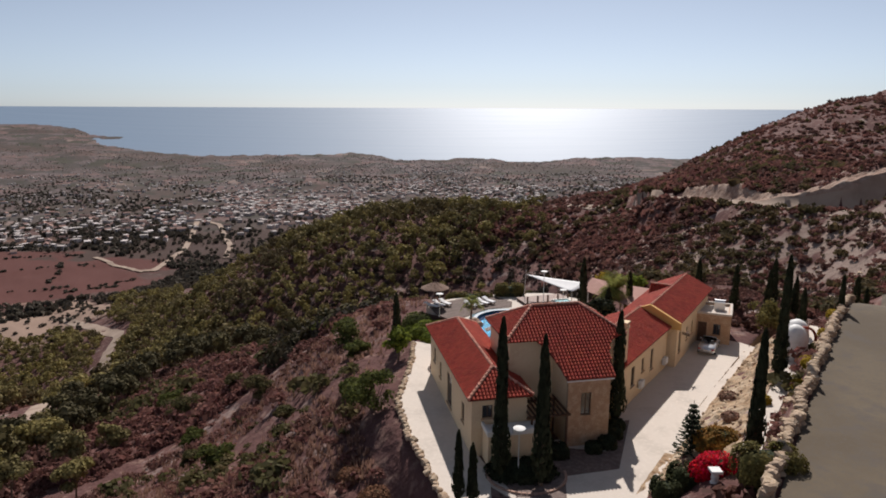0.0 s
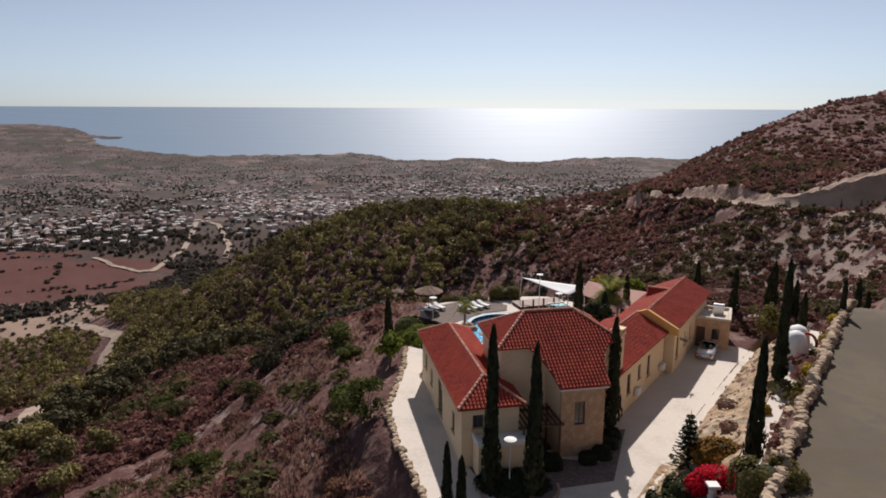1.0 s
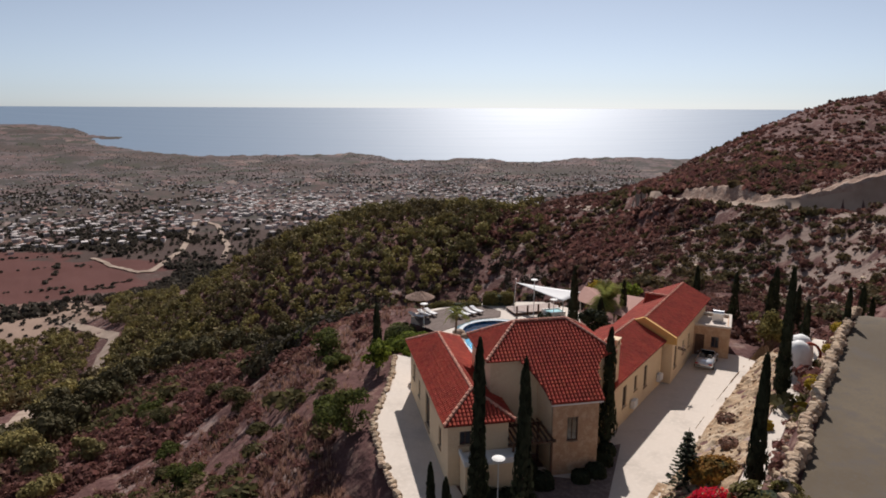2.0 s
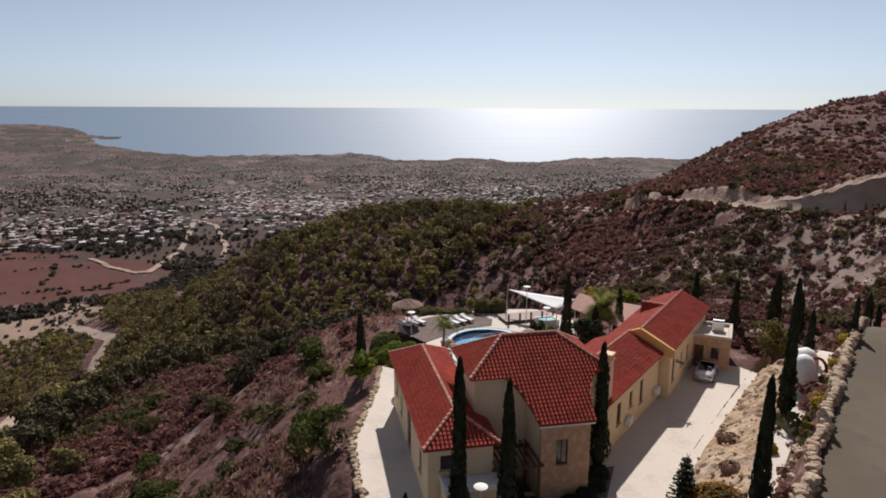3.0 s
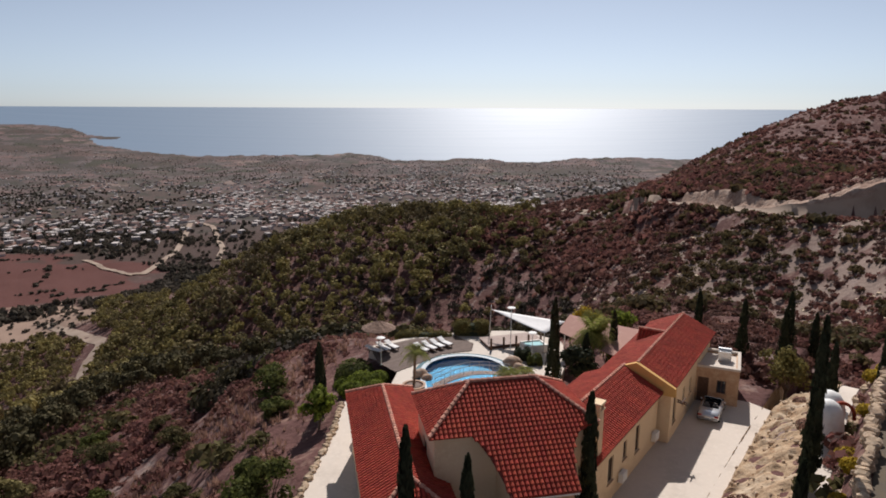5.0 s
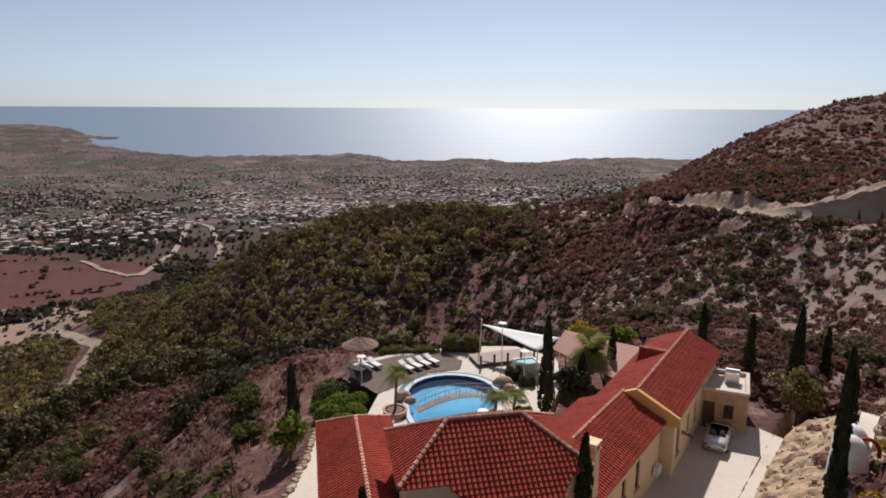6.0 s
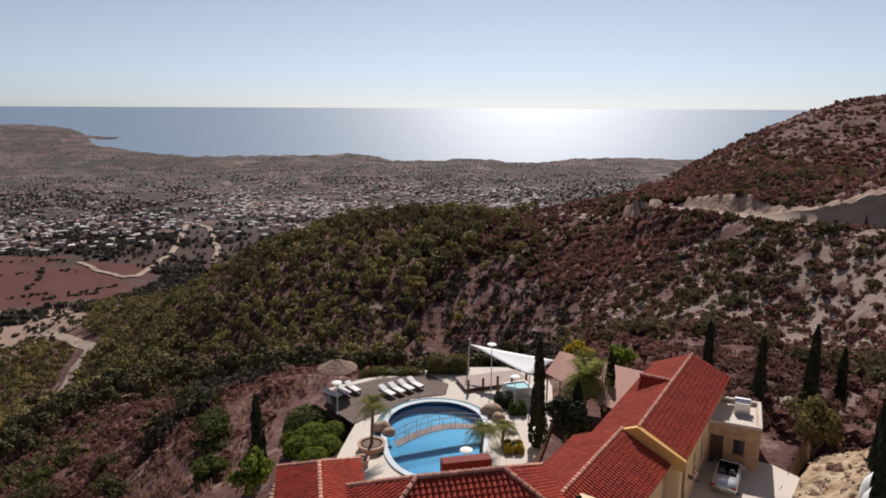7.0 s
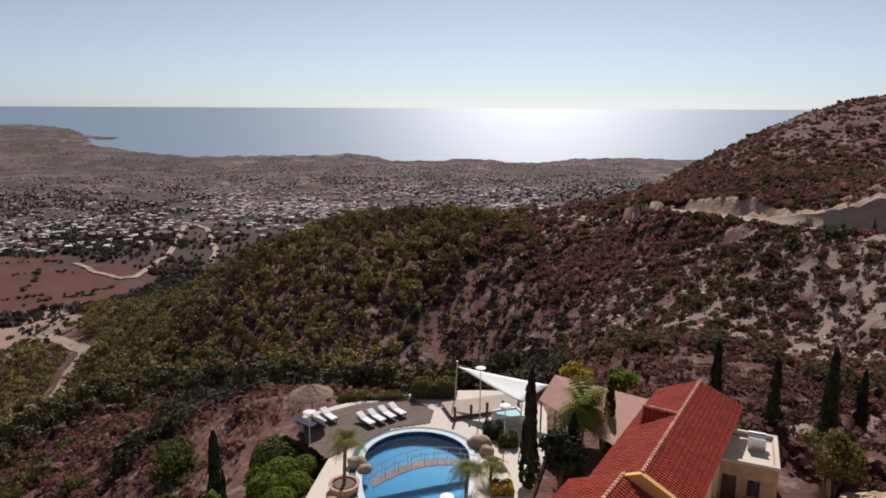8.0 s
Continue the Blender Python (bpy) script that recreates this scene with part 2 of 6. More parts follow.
M_RED = foliage("crimson_bougainvillea", (0.60, 0.010, 0.035), [(1, (0.42, 0.01, 0.03), 0.5, 0.7, 4)], 0.3, 0.4)
M_GRASS = foliage("dry_grass", (0.33, 0.20, 0.145), [(0.12, (0.22, 0.12, 0.088), 0.45, 0.65, 5)], 0.3, 0.35)
M_TRUNK = material("bark", (0.16, 0.11, 0.08), 0.95, [(5, (0.24, 0.18, 0.13), 0.5, 0.7, 5)], 0.02, 12)
M_GLASS = material("dark_window_glass", (0.03, 0.03, 0.035), 0.06, spec=0.8)
M_CAR = material("silver_car_paint", (0.62, 0.63, 0.65), 0.25, metal=0.5, spec=0.6)
M_RUBBER = material("black_rubber", (0.02, 0.02, 0.02), 0.7)


# ---- mesh helpers ----
def mesh_object(name, verts, faces, mat, parent=None, smooth=False):
    me = bpy.data.meshes.new(name)
    me.from_pydata([tuple(v) for v in verts], [], [tuple(f) for f in faces])
    me.update()
    me.materials.append(mat)
    if smooth:
        me.polygons.foreach_set("use_smooth", [True] * len(me.polygons))
    ob = new(name, me)
    if parent:
        ob.parent = parent
    return ob


def part(name, bm, mat, parent=None, label="", smooth=False):
    me = bpy.data.meshes.new(name)
    bm.to_mesh(me)
    bm.free()
    me.materials.append(mat)
    if smooth:
        me.polygons.foreach_set("use_smooth", [True] * len(me.polygons))
    ob = new(name, me)
    if parent:
        ob.parent = parent
    return tagged(ob, label)


def thing(name, m, label, category, group="", kind=""):
    ob = new(name)
    ob.matrix_world = m
    return tagged(ob, label, category, group, kind)


def quads_object(name, v, mat, parent=None):
    """An object of loose quads: v is (n, 4, 3)."""
    n = len(v)
    me = bpy.data.meshes.new(name)
    me.vertices.add(4 * n)
    me.vertices.foreach_set("co", np.asarray(v, dtype=np.float32).ravel())
    me.loops.add(4 * n)
    me.loops.foreach_set("vertex_index", np.arange(4 * n, dtype=np.int32))
    me.polygons.add(n)
    me.polygons.foreach_set("loop_start", np.arange(0, 4 * n, 4, dtype=np.int32))
    me.polygons.foreach_set("loop_total", np.full(n, 4, dtype=np.int32))
    me.update()
    me.validate()
    me.materials.append(mat)
    ob = new(name, me)
    if parent:
        ob.parent = parent
    return ob


def box(bm, x0, x1, y0, y1, z0, z1, m=None, bevel=0.0):
    r = bmesh.ops.create_cube(bm, size=1.0)
    vs = r["verts"]
    for v in vs:
        v.co = Vector((x0 + (v.co.x + 0.5) * (x1 - x0), y0 + (v.co.y + 0.5) * (y1 - y0), z0 + (v.co.z + 0.5) * (z1 - z0)))
    if bevel:
        es = list({e for v in vs for e in v.link_edges})
        vs = bmesh.ops.bevel(bm, geom=es, offset=bevel, segments=1, affect='EDGES')["verts"]
    if m is not None:
        bmesh.ops.transform(bm, matrix=m, verts=list(set(vs)))
    return vs


def rod(bm, a, b, r0, r1=None, seg=8):
    a, b = Vector(a), Vector(b)
    r1 = r0 if r1 is None else r1
    d = b - a
    m = Matrix.Translation((a + b) / 2) @ d.to_track_quat('Z', 'Y').to_matrix().to_4x4()
    bmesh.ops.create_cone(bm, cap_ends=True, segments=seg, radius1=r0, radius2=r1, depth=d.length, matrix=m)


def lathe(bm, profile, seg=24, m=None):
    """A turned shape from (radius, height) pairs."""
    rings = []
    for r, z in profile:
        rings.append([bm.verts.new((r * math.cos(2 * math.pi * k / seg), r * math.sin(2 * math.pi * k / seg), z)) for k in range(seg)])
    for a, b in zip(rings, rings[1:]):
        for k in range(seg):
            bm.faces.new((a[k], a[(k + 1) % seg], b[(k + 1) % seg], b[k]))
    bm.faces.new(rings[-1])
    bm.faces.new(rings[0][::-1])
    if m is not None:
        bmesh.ops.transform(bm, matrix=m, verts=[v for r in rings for v in r])


def smooth(a, b, x):
    t = np.clip((x - a) / (b - a), 0, 1)
    return t * t * (3 - 2 * t)


def value_noise(x, y, s, seed):
    """Smooth noise on a lattice of s metres, -1 to 1."""
    xi, yi = np.floor(x / s), np.floor(y / s)
    fx, fy = x / s - xi, y / s - yi
    fx, fy = fx * fx * (3 - 2 * fx), fy * fy * (3 - 2 * fy)

    def h(a, b):
        v = np.sin(a * 127.1 + b * 311.7 + seed * 74.7) * 43758.5453
        return 2 * (v - np.floor(v)) - 1
    return (h(xi, yi) * (1 - fx) + h(xi + 1, yi) * fx) * (1 - fy) + (h(xi, yi + 1) * (1 - fx) + h(xi + 1, yi + 1) * fx) * fy


# ---- the lie of the land: swells on a fan of rings round the villa's spur ----
SWELLS = [-2, -1, 4, 6, 3, 8, 4, 10, 34,
          0, 7, 7, 0, 9, 0, 13, -18, 11,
          0, 1, -3, 8, 21, -4, 24, -23, 49,
          6, 8, 6, 9, 2, 0, 26, 9, 15,
          5, -4, 6, 9, 7, 16, 1, -13, 37,
          7, 0, 13, 5, -4, -4, 21, 25, 54,
          8, 6, -5, -14, 5, 14, 34, 13, 4,
          -16, -34, 11, 51, 55, 17, 19, 32, 22,
          -11, -8, 17, -20, -37, 7, 37, 44, 28,
          -2, -9, -9, -6, -10, -4, 28, 83, 49]


def far_level(d):
    """The coastal plain, and the sea beyond it, lifting to eye level at the horizon."""
    return -165 + 187 * np.clip((d - 2200) / 2750, 0, 1.2) ** 1.3


def hills(x, y):
    r = np.hypot(x, y)
    th = np.clip(np.degrees(np.arctan2(x, y)), -60, 60)
    q1, q2 = np.log(np.maximum(r, 20) / 45) / math.log(1.38), th / 11
    z = -165 * (1 - np.exp(-r / 350))
    for k, a in enumerate(SWELLS):
        i, j = k // 9, k % 9 - 4
        z = z + a * np.exp(-((q1 - i) ** 2 + (q2 - j) ** 2) / (2 * 0.85 ** 2))
    # the long mountain spur that runs down to the plain
    crest = -48 + 0.36 * (x - 131) + 0.00058 * np.clip(x - 250, 0, 400) ** 2
    yc = 565 + 0.1 * (x - 250)
    spur = np.minimum(crest, 260) - np.where(y < yc, 0.10, 0.5) * np.abs(y - yc)
    k = 6.0
    z = np.maximum(z, spur) + k * np.exp(-np.abs(z - spur) / k) * 0.5
    return np.maximum(z, np.minimum(far_level(r), -150))


# line between the forecourt and the rock bank east of it: s runs along it, e away from the villa
BX, BY, BU, BV = 14.7, 41.8, 0.56, 0.83


def bank_coords(x, y):
    return (x - BX) * BU + (y - BY) * BV, (x - BX) * BV - (y - BY) * BU - 0.00042 * np.clip((x - BX) * BU + (y - BY) * BV, 0, 60) ** 2.2


def plateau_mask(x, y):
    """1 on the level ground of house, forecourt and pool, falling to 0 outside it."""
    west = x - np.where(y < 53.8, -3.9 + (53.8 - y) * 0.33, -3.9 + (y - 53.8) * 0.06)
    north = 86.0 - y + 0.0 * x - 0.35 * np.abs(x - 10) * (x < 10)
    south = y - 33.0
    east = 40 - x + 0.2 * (y - 60)
    d = np.minimum(np.minimum(west, north), np.minimum(south, east))
    return smooth(-3.5, 0.0, d)


def ground_z(x, y, rough=True):
    x, y = np.asarray(x, float), np.asarray(y, float)
    r = np.hypot(x, y)
    z = hills(x, y)
    far = smooth(620, 1000, r) * (1 - smooth(150, 300, x - 0.22 * y))
    z = z * (1 - far) + far_level(np.hypot(x, y)) * far
    if rough:
        amp = smooth(60, 200, r)
        z = z + amp * (2.2 * value_noise(x, y, 37, 1) + 1.0 * value_noise(x, y, 13, 2)) * (1 - 0.6 * far) + 0.35 * value_noise(x, y, 4.1, 3) + 0.18 * value_noise(x, y, 1.7, 4)
    if rough:
        inland = smooth(60, 450, coast(np.degrees(np.arctan2(x, y))) - r)
        z = z + np.where(r > 900, 9 * np.clip(value_noise(x, y, 210, 5) + 0.5 * value_noise(x, y, 90, 6) + 0.2, 0, 2) * smooth(900, 1500, r) * inland + 1.5, 0)
    s, e = bank_coords(x, y)
    # terraces east of the forecourt: bank, footpath, upper bank, road
    step = 0.6 * smooth(0, 0.5, e) + 3.0 * np.clip((e - 0.4) / 4.6, 0, 1) + 0.22 * smooth(0, 1, e) * (1 - smooth(4, 5, e)) * (value_noise(x, y, 1.3, 9) + value_noise(x, y, 0.6, 10)) + 2.4 * smooth(6.3, 7.9, e) + 1.2 * smooth(15, 20, e) + 0.5 * np.clip(e - 15, 0, 60)
    step = step + 0.03 * np.clip(s - 10, 0, 60) * smooth(6, 9, e)
    near = smooth(-45, -25, s) * (1 - smooth(30, 62, s)) * (1 - smooth(26, 46, e))
    east = smooth(-0.5, 0.5, e)
    z = z * (1 - near * east) + step * near * east
    pm = plateau_mask(x, y) * (1 - east)
    z = z * (1 - pm) + (-0.06) * pm
    # the spur falls away west and north of the terraces
    west = np.where(y < 53.8, -3.9 + (53.8 - y) * 0.33, -3.9 + np.clip(y - 53.8, 0, 26) * 0.06) - x
    drop = np.where((y > 30) & (y < 100), np.clip(west, 0, 40) * 0.33, -99)
    z = np.where((drop > 0) & (drop < 12), np.minimum(z, -0.25 - drop + 0.3 * value_noise(x, y, 3.0, 61)), z)
    nd = y - 86.5
    z = np.where((nd > 0) & (nd < 40) & (x > -12) & (x < 30), np.minimum(z, -0.25 - 0.22 * nd + 0.3 * value_noise(x, y, 3.0, 62)), z)
    z = np.where((nd > -2) & (nd < 40) & (x >= 30) & (x < 58), np.minimum(z, np.maximum(0.4 - 0.14 * (nd + 2), -5) + 0.12 * np.clip(x - 42, 0, 20) ** 1.2 + 0.5 * value_noise(x, y, 3.0, 63)), z)
    # the plunge pools' basin
    z = np.where(np.hypot(x - 7.8, y - 74.6) < 7.5, np.minimum(z, -2.0), z)
    # mountain road bench and its cut face
    if rough:
        sd, zr = road_side(x, y)
        here = sd < 90
        here = here & (y < 300)
        flat = smooth(-14, -3.5, sd) * (1 - smooth(2.0, 2.4, sd)) * smooth(285, 262, y)
        z = np.where(here, z * (1 - flat) + zr * flat, z)
        cut = np.maximum(z, zr + CUT_H * (0.85 + 0.25 * value_noise(x, y, 21, 77) + 0.45 * smooth(200, 172, y)) * smooth(2, 6.0, sd) * smooth(285, 255, y))
        w = np.where(sd > 2, 1 - smooth(14, 50, sd), 0) * here
        z = z * (1 - w) + cut * w
    return z


MROAD = [(88, 268), (93, 235), (99, 200), (112, 172), (135, 148), (170, 120)]
ROAD_Z = [-9.5, -6.5, -4, -1, 3, 8]
CUT_H = 6.0


def road_side(x, y):
    """Distance from the mountain road's centre line, positive on the uphill side, and the road's height there."""
    best, side, zr = np.full(np.shape(x), 1e6), np.ones(np.shape(x)), np.zeros(np.shape(x))
    for (x0, y0), (x1, y1), z0, z1 in zip(MROAD, MROAD[1:], ROAD_Z, ROAD_Z[1:]):
        dx, dy = x1 - x0, y1 - y0
        n = math.hypot(dx, dy)
        t = np.clip(((x - x0) * dx + (y - y0) * dy) / n ** 2, 0, 1)
        px, py = x - x0 - t * dx, y - y0 - t * dy
        d = np.hypot(px, py)
        m = d < best
        best = np.where(m, d, best)
        side = np.where(m, np.sign(dx * py - dy * px), side)
        zr = np.where(m, z0 + t * (z1 - z0), zr)
    return best * side, zr


SHORE = [(-75, 3900), (-33.2, 3941), (-30.8, 3927), (-28.4, 3723), (-27.6, 3469), (-26.9, 3048), (-23.5, 2752), (-19.8, 2598), (-14.1, 2597), (-9.5, 2598), (-7.4, 2647), (-4.85, 2519), (-4.25, 2415), (0.66, 2418), (1.14, 2488),
         (4.24, 2462), (5.67, 2366), (8.96, 2400), (10.8, 2513), (14.9, 2580), (18.8, 2567), (75, 2600)]


def coast(th):
    """Distance of the shore by bearing in degrees: capes, bays and the far headland."""
    t = np.asarray(th, float)
    return np.interp(t, [p[0] for p in SHORE], [p[1] for p in SHORE]) + 9 * np.sin(t * 2.9) + 6 * np.sin(t * 7.3 + 2)


def spit(th, r):
    """The low headland that runs out into the far bay: 1 on it, 0 off it."""
    d = np.hypot((th + 26.6) / 1.55, (r - 3330 - 40 * np.sin(2 * th)) / 70)
    return 1 - smooth(0.8, 1.05, d)


def build_ground():
    front = np.concatenate([np.linspace(-180, -60, 25)[:-1], np.linspace(-60, -44, 20)[:-1], np.linspace(-44, 44, 420), np.linspace(44, 60, 20)[1:], np.linspace(60, 180, 25)[1:-1]])
    rad = np.concatenate([[0.02, 4, 10], 20 * np.exp(np.linspace(0, math.log(100 / 20), 100))[:-1], 100 * np.exp(np.linspace(0, math.log(4985 / 100), 280))])
    T, R = np.meshgrid(np.radians(front), rad)
    X, Y = R * np.sin(T), R * np.cos(T)
    Z = ground_z(X, Y)
    th = np.degrees(T)
    c = coast(th)
    wet = smooth(0, 40, R - c) * (np.abs(th) < 60) * (1 - spit(th, R))
    Z = Z - 7 * wet
    sd, _ = road_side(X, Y)
    Z = Z - 2.4 * (smooth(0.5, 1.5, sd) * (1 - smooth(6.2, 9, sd)) + 0.5 * smooth(-3, -1.5, sd) * (1 - smooth(0.5, 1.5, sd))) * (Y < 290)
    n, mcols = len(rad), len(front)
    verts = np.stack([X, Y, Z], -1).reshape(-1, 3)
    faces = []
    for i in range(n - 1):
        for j in range(mcols):
            a, b = i * mcols + j, i * mcols + (j + 1) % mcols
            faces.append((a, a + mcols, b + mcols, b))
    ob = mesh_object("ground", verts, faces, M_GROUND, smooth=True)
    return tagged(ob, "dry brown hillside falling to a built-up coastal plain", "ground", kind="structure")


ground = build_ground()


def build_sea():
    M = bpy.data.materials.new("sea_water")
    M.use_nodes = True
    n, l = M.node_tree.nodes, M.node_tree.links
    b = n["Principled BSDF"]
    b.inputs["Base Color"].default_value = (0.155, 0.215, 0.295, 1)
    b.inputs["Roughness"].default_value = 0.36
    b.inputs["IOR"].default_value = 1.33
    b.inputs["Specular IOR Level"].default_value = 0.5
    g = n.new("ShaderNodeNewGeometry")
    mp = n.new("ShaderNodeMapping")
    mp.inputs["Scale"].default_value = (0.0012, 0.012, 0.0)
    tex = n.new("ShaderNodeTexNoise")
    tex.inputs["Scale"].default_value, tex.inputs["Detail"].default_value = 1.0, 5
    l.new(g.outputs["Position"], mp.inputs[0])
    l.new(mp.outputs[0], tex.inputs["Vector"])
    mr = n.new("ShaderNodeMapRange")
    mr.inputs[3].default_value, mr.inputs[4].default_value = 0.40, 0.56
    l.new(tex.outputs[0], mr.inputs[0])
    l.new(mr.outputs[0], b.inputs["Roughness"])
    th = np.radians(np.linspace(-75, 75, 121))
    rad = np.linspace(2400, 4985, 60)
    T, R = np.meshgrid(th, rad)
    Z = far_level(R) - 1.5
    v = np.stack([R * np.sin(T), R * np.cos(T), Z], -1).reshape(-1, 3)
    f = [(i * 121 + j, i * 121 + j + 1, (i + 1) * 121 + j + 1, (i + 1) * 121 + j) for i in range(59) for j in range(120)]
    return tagged(mesh_object("water", v, [q[::-1] for q in f], M, smooth=True), "calm hazy blue sea with sun glitter", "sea", kind="structure")


sea = build_sea()


# ---- the villa ----
def frame_at(ox, oy, ux, uy, z=0.0):
    """A pose whose x axis runs along (ux, uy)."""
    return Matrix.Translation((ox, oy, z)) @ Matrix.Rotation(math.atan2(uy, ux), 4, 'Z')


def block(name, w, d, h, mat, parent, m):
    bm = bmesh.new()
    box(bm, 0, w, 0, d, -0.5, h)
    ob = part(name, bm, mat, parent)
    ob.matrix_local = m
    return ob


def slab(bm, pts, t=0.12):
    """A roof plane of thickness t under the given corner points."""
    top = [bm.verts.new(p) for p in pts]
    low = [bm.verts.new(Vector(p) - Vector((0, 0, t))) for p in pts]
    bm.faces.new(top)
    bm.faces.new(low[::-1])
    for k in range(len(pts)):
        j = (k + 1) % len(pts)
        bm.faces.new((top[j], top[k], low[k], low[j]))


villa = thing("villa", Matrix.Identity(4), "cream plastered villa with red barrel-tiled roofs on a spur", "house")
MAIN = frame_at(4.9, 48.4, 0.98, 0.2)
WING = frame_at(1.9, 44.5, 0.98, 0.2)
BWING = frame_at(15.6, 53.1, 0.57, 0.82)
CWING = frame_at(22.8, 62.0, 0.532, 0.847)


def inside(poly, x, y):
    hit = np.zeros(len(x), bool)
    for k in range(len(poly)):
        (x0, y0), (x1, y1) = poly[k], poly[k - 1]
        if y0 != y1:
            hit ^= ((y0 > y) != (y1 > y)) & (x < (x1 - x0) * (y - y0) / (y1 - y0) + x0)
    return hit


TW, TL = 0.27, 0.31


def tile_shape():
    """One barrel tile: half pipe, its lower end lifted over the course below. Quads in (across, up the slope, out)."""
    arc = [(-0.115, 0.0), (-0.075, 0.062), (0.0, 0.088), (0.075, 0.062), (0.115, 0.0)]
    lo, hi = -0.5 * TL - 0.05, 0.5 * TL
    q = []
    for (a, h), (b, g) in zip(arc, arc[1:]):
        q.append([(a, lo, h + 0.035), (b, lo, g + 0.035), (b, hi, g - 0.01), (a, hi, h - 0.01)])
    q.append([(-0.115, lo, -0.01), (0.115, lo, -0.01), (0.075, lo, 0.097), (-0.075, lo, 0.097)])
    return np.array(q)


TILE = tile_shape()
tile_mesh = bpy.data.meshes.new("roof_tile")
tile_mesh.from_pydata([tuple(p) for q in TILE for p in q], [], [(4 * k, 4 * k + 1, 4 * k + 2, 4 * k + 3) for k in range(len(TILE))])
tile_mesh.materials.append(M_TILE_O)


def roof_plane(m, poly, z0, axis, rise, parent, singles=0):
    """A tiled slope over the plan polygon poly in frame m. axis: plan direction up the slope; height is z0 at axis = 0 and climbs by rise."""
    ax, ay = axis
    bm = bmesh.new()
    pts = [Vector((x, y, z0 + rise * (x * ax + y * ay))) for x, y in poly]
    area = sum(poly[k - 1][0] * poly[k][1] - poly[k][0] * poly[k - 1][1] for k in range(len(poly)))
    slab(bm, pts if area > 0 else pts[::-1], 0.14)
    roof = part("roof", bm, M_TILE_BED, parent)
    roof.matrix_local = m
    c = 1 / math.sqrt(1 + rise * rise)
    across, up = Vector((ay, -ax, 0)), Vector((ax * c, ay * c, rise * c))
    nor = across.cross(up)
    us = [x * ay - y * ax for x, y in poly]
    vs = [(x * ax + y * ay) / c for x, y in poly]
    U, V = np.meshgrid(np.arange(min(us) + TW / 2, max(us), TW), np.arange(min(vs) + TL / 2 + 0.02, max(vs) + TL / 2, TL))
    U, V = U.ravel(), V.ravel()
    ok = inside([(a, b) for a, b in zip(us, vs)], U, V)
    U, V = U[ok], V[ok]
    base = Vector((0, 0, z0))
    B = np.array([across, up, nor])
    order = np.argsort(V, kind="stable")
    take = order[:singles]
    rest = order[singles:]
    jig = rng.normal(0, 0.006, (len(U), 2))
    if len(rest):
        loc = np.stack([U[rest] + jig[rest, 0], V[rest] + jig[rest, 1], np.zeros(len(rest))], -1)
        q = TILE[None] + loc[:, None, None, :]
        tiles = quads_object("roof_tiles", (q @ B + np.array(base)).reshape(-1, 4, 3), M_TILE, roof)
        tagged(tiles, kind="stuff")
    rot = Matrix(B.T.tolist()).to_4x4()
    for k in take:
        t = new("roof_tile", tile_mesh)
        t.parent = roof
        t.matrix_local = Matrix.Translation(base + across * float(U[k]) + up * float(V[k])) @ rot
    return roof


def ridge_caps(m, a, b, parent):
    """A row of capping tiles from a to b, each overlapping the next."""
    bm = bmesh.new()
    a, b = Vector(a), Vector(b)
    n = max(2, int((b - a).length / 0.34))
    for k in range(n):
        p, q = a.lerp(b, k / n), a.lerp(b, (k + 1.12) / n)
        rod(bm, p + Vector((0, 0, 0.045)), q + Vector((0, 0, 0.02)), 0.135, 0.11, 7)
    ob = part("ridge_cap", bm, M_RIDGE, parent, "pale mortared ridge tiles")
    ob.matrix_local = m


def wall(name, m, length, height, openings, mat, parent, thick=0.3, base=-0.6):
    """A wall along x from 0 to length, outer face at y = 0. openings: (x0, x1, z0, z1, kind)."""
    xs = sorted({0, length, *[o[0] for o in openings], *[o[1] for o in openings]})
    bm = bmesh.new()
    for x0, x1 in zip(xs, xs[1:]):
        zs = [base]
        for o in sorted([o for o in openings if o[0] <= x0 and o[1] >= x1], key=lambda o: o[2]):
            zs += [o[2], o[3]]
        zs.append(height)
        for z0, z1 in zip(zs[::2], zs[1::2]):
            if z1 > z0:
                box(bm, x0, x1, 0, thick, z0, z1)
    bmesh.ops.remove_doubles(bm, verts=bm.verts, dist=0.0005)
    ob = part(name, bm, mat, parent)
    ob.matrix_local = m
    for x0, x1, z0, z1, kind in openings:
        fr = bmesh.new()
        f = 0.07
        for bx in ((x0, x0 + f, z0, z1), (x1 - f, x1, z0, z1), (x0 + f, x1 - f, z1 - f, z1), (x0 + f, x1 - f, z0, z0 + f)):
            box(fr, bx[0], bx[1], 0.10, 0.17, bx[2], bx[3])
        if kind != "door":
            box(fr, (x0 + x1) / 2 - 0.03, (x0 + x1) / 2 + 0.03, 0.105, 0.165, z0 + f, z1 - f)
        w = part("door" if kind == "door" else "window", fr, M_WOOD, ob)
        pane = bmesh.new()
        box(pane, x0 + f, x1 - f, 0.13, 0.145, z0 + f, z1 - f)
        part("door_leaf" if kind == "door" else "pane", pane, M_WOOD if kind == "door" else M_GLASS, w)
        if kind == "sill":
            sl = bmesh.new()
            box(sl, x0 - 0.1, x1 + 0.1, -0.07, 0.1, z0 - 0.09, z0 - 0.004, bevel=0.012)
            part("sill", sl, M_STONE, w)
    return ob


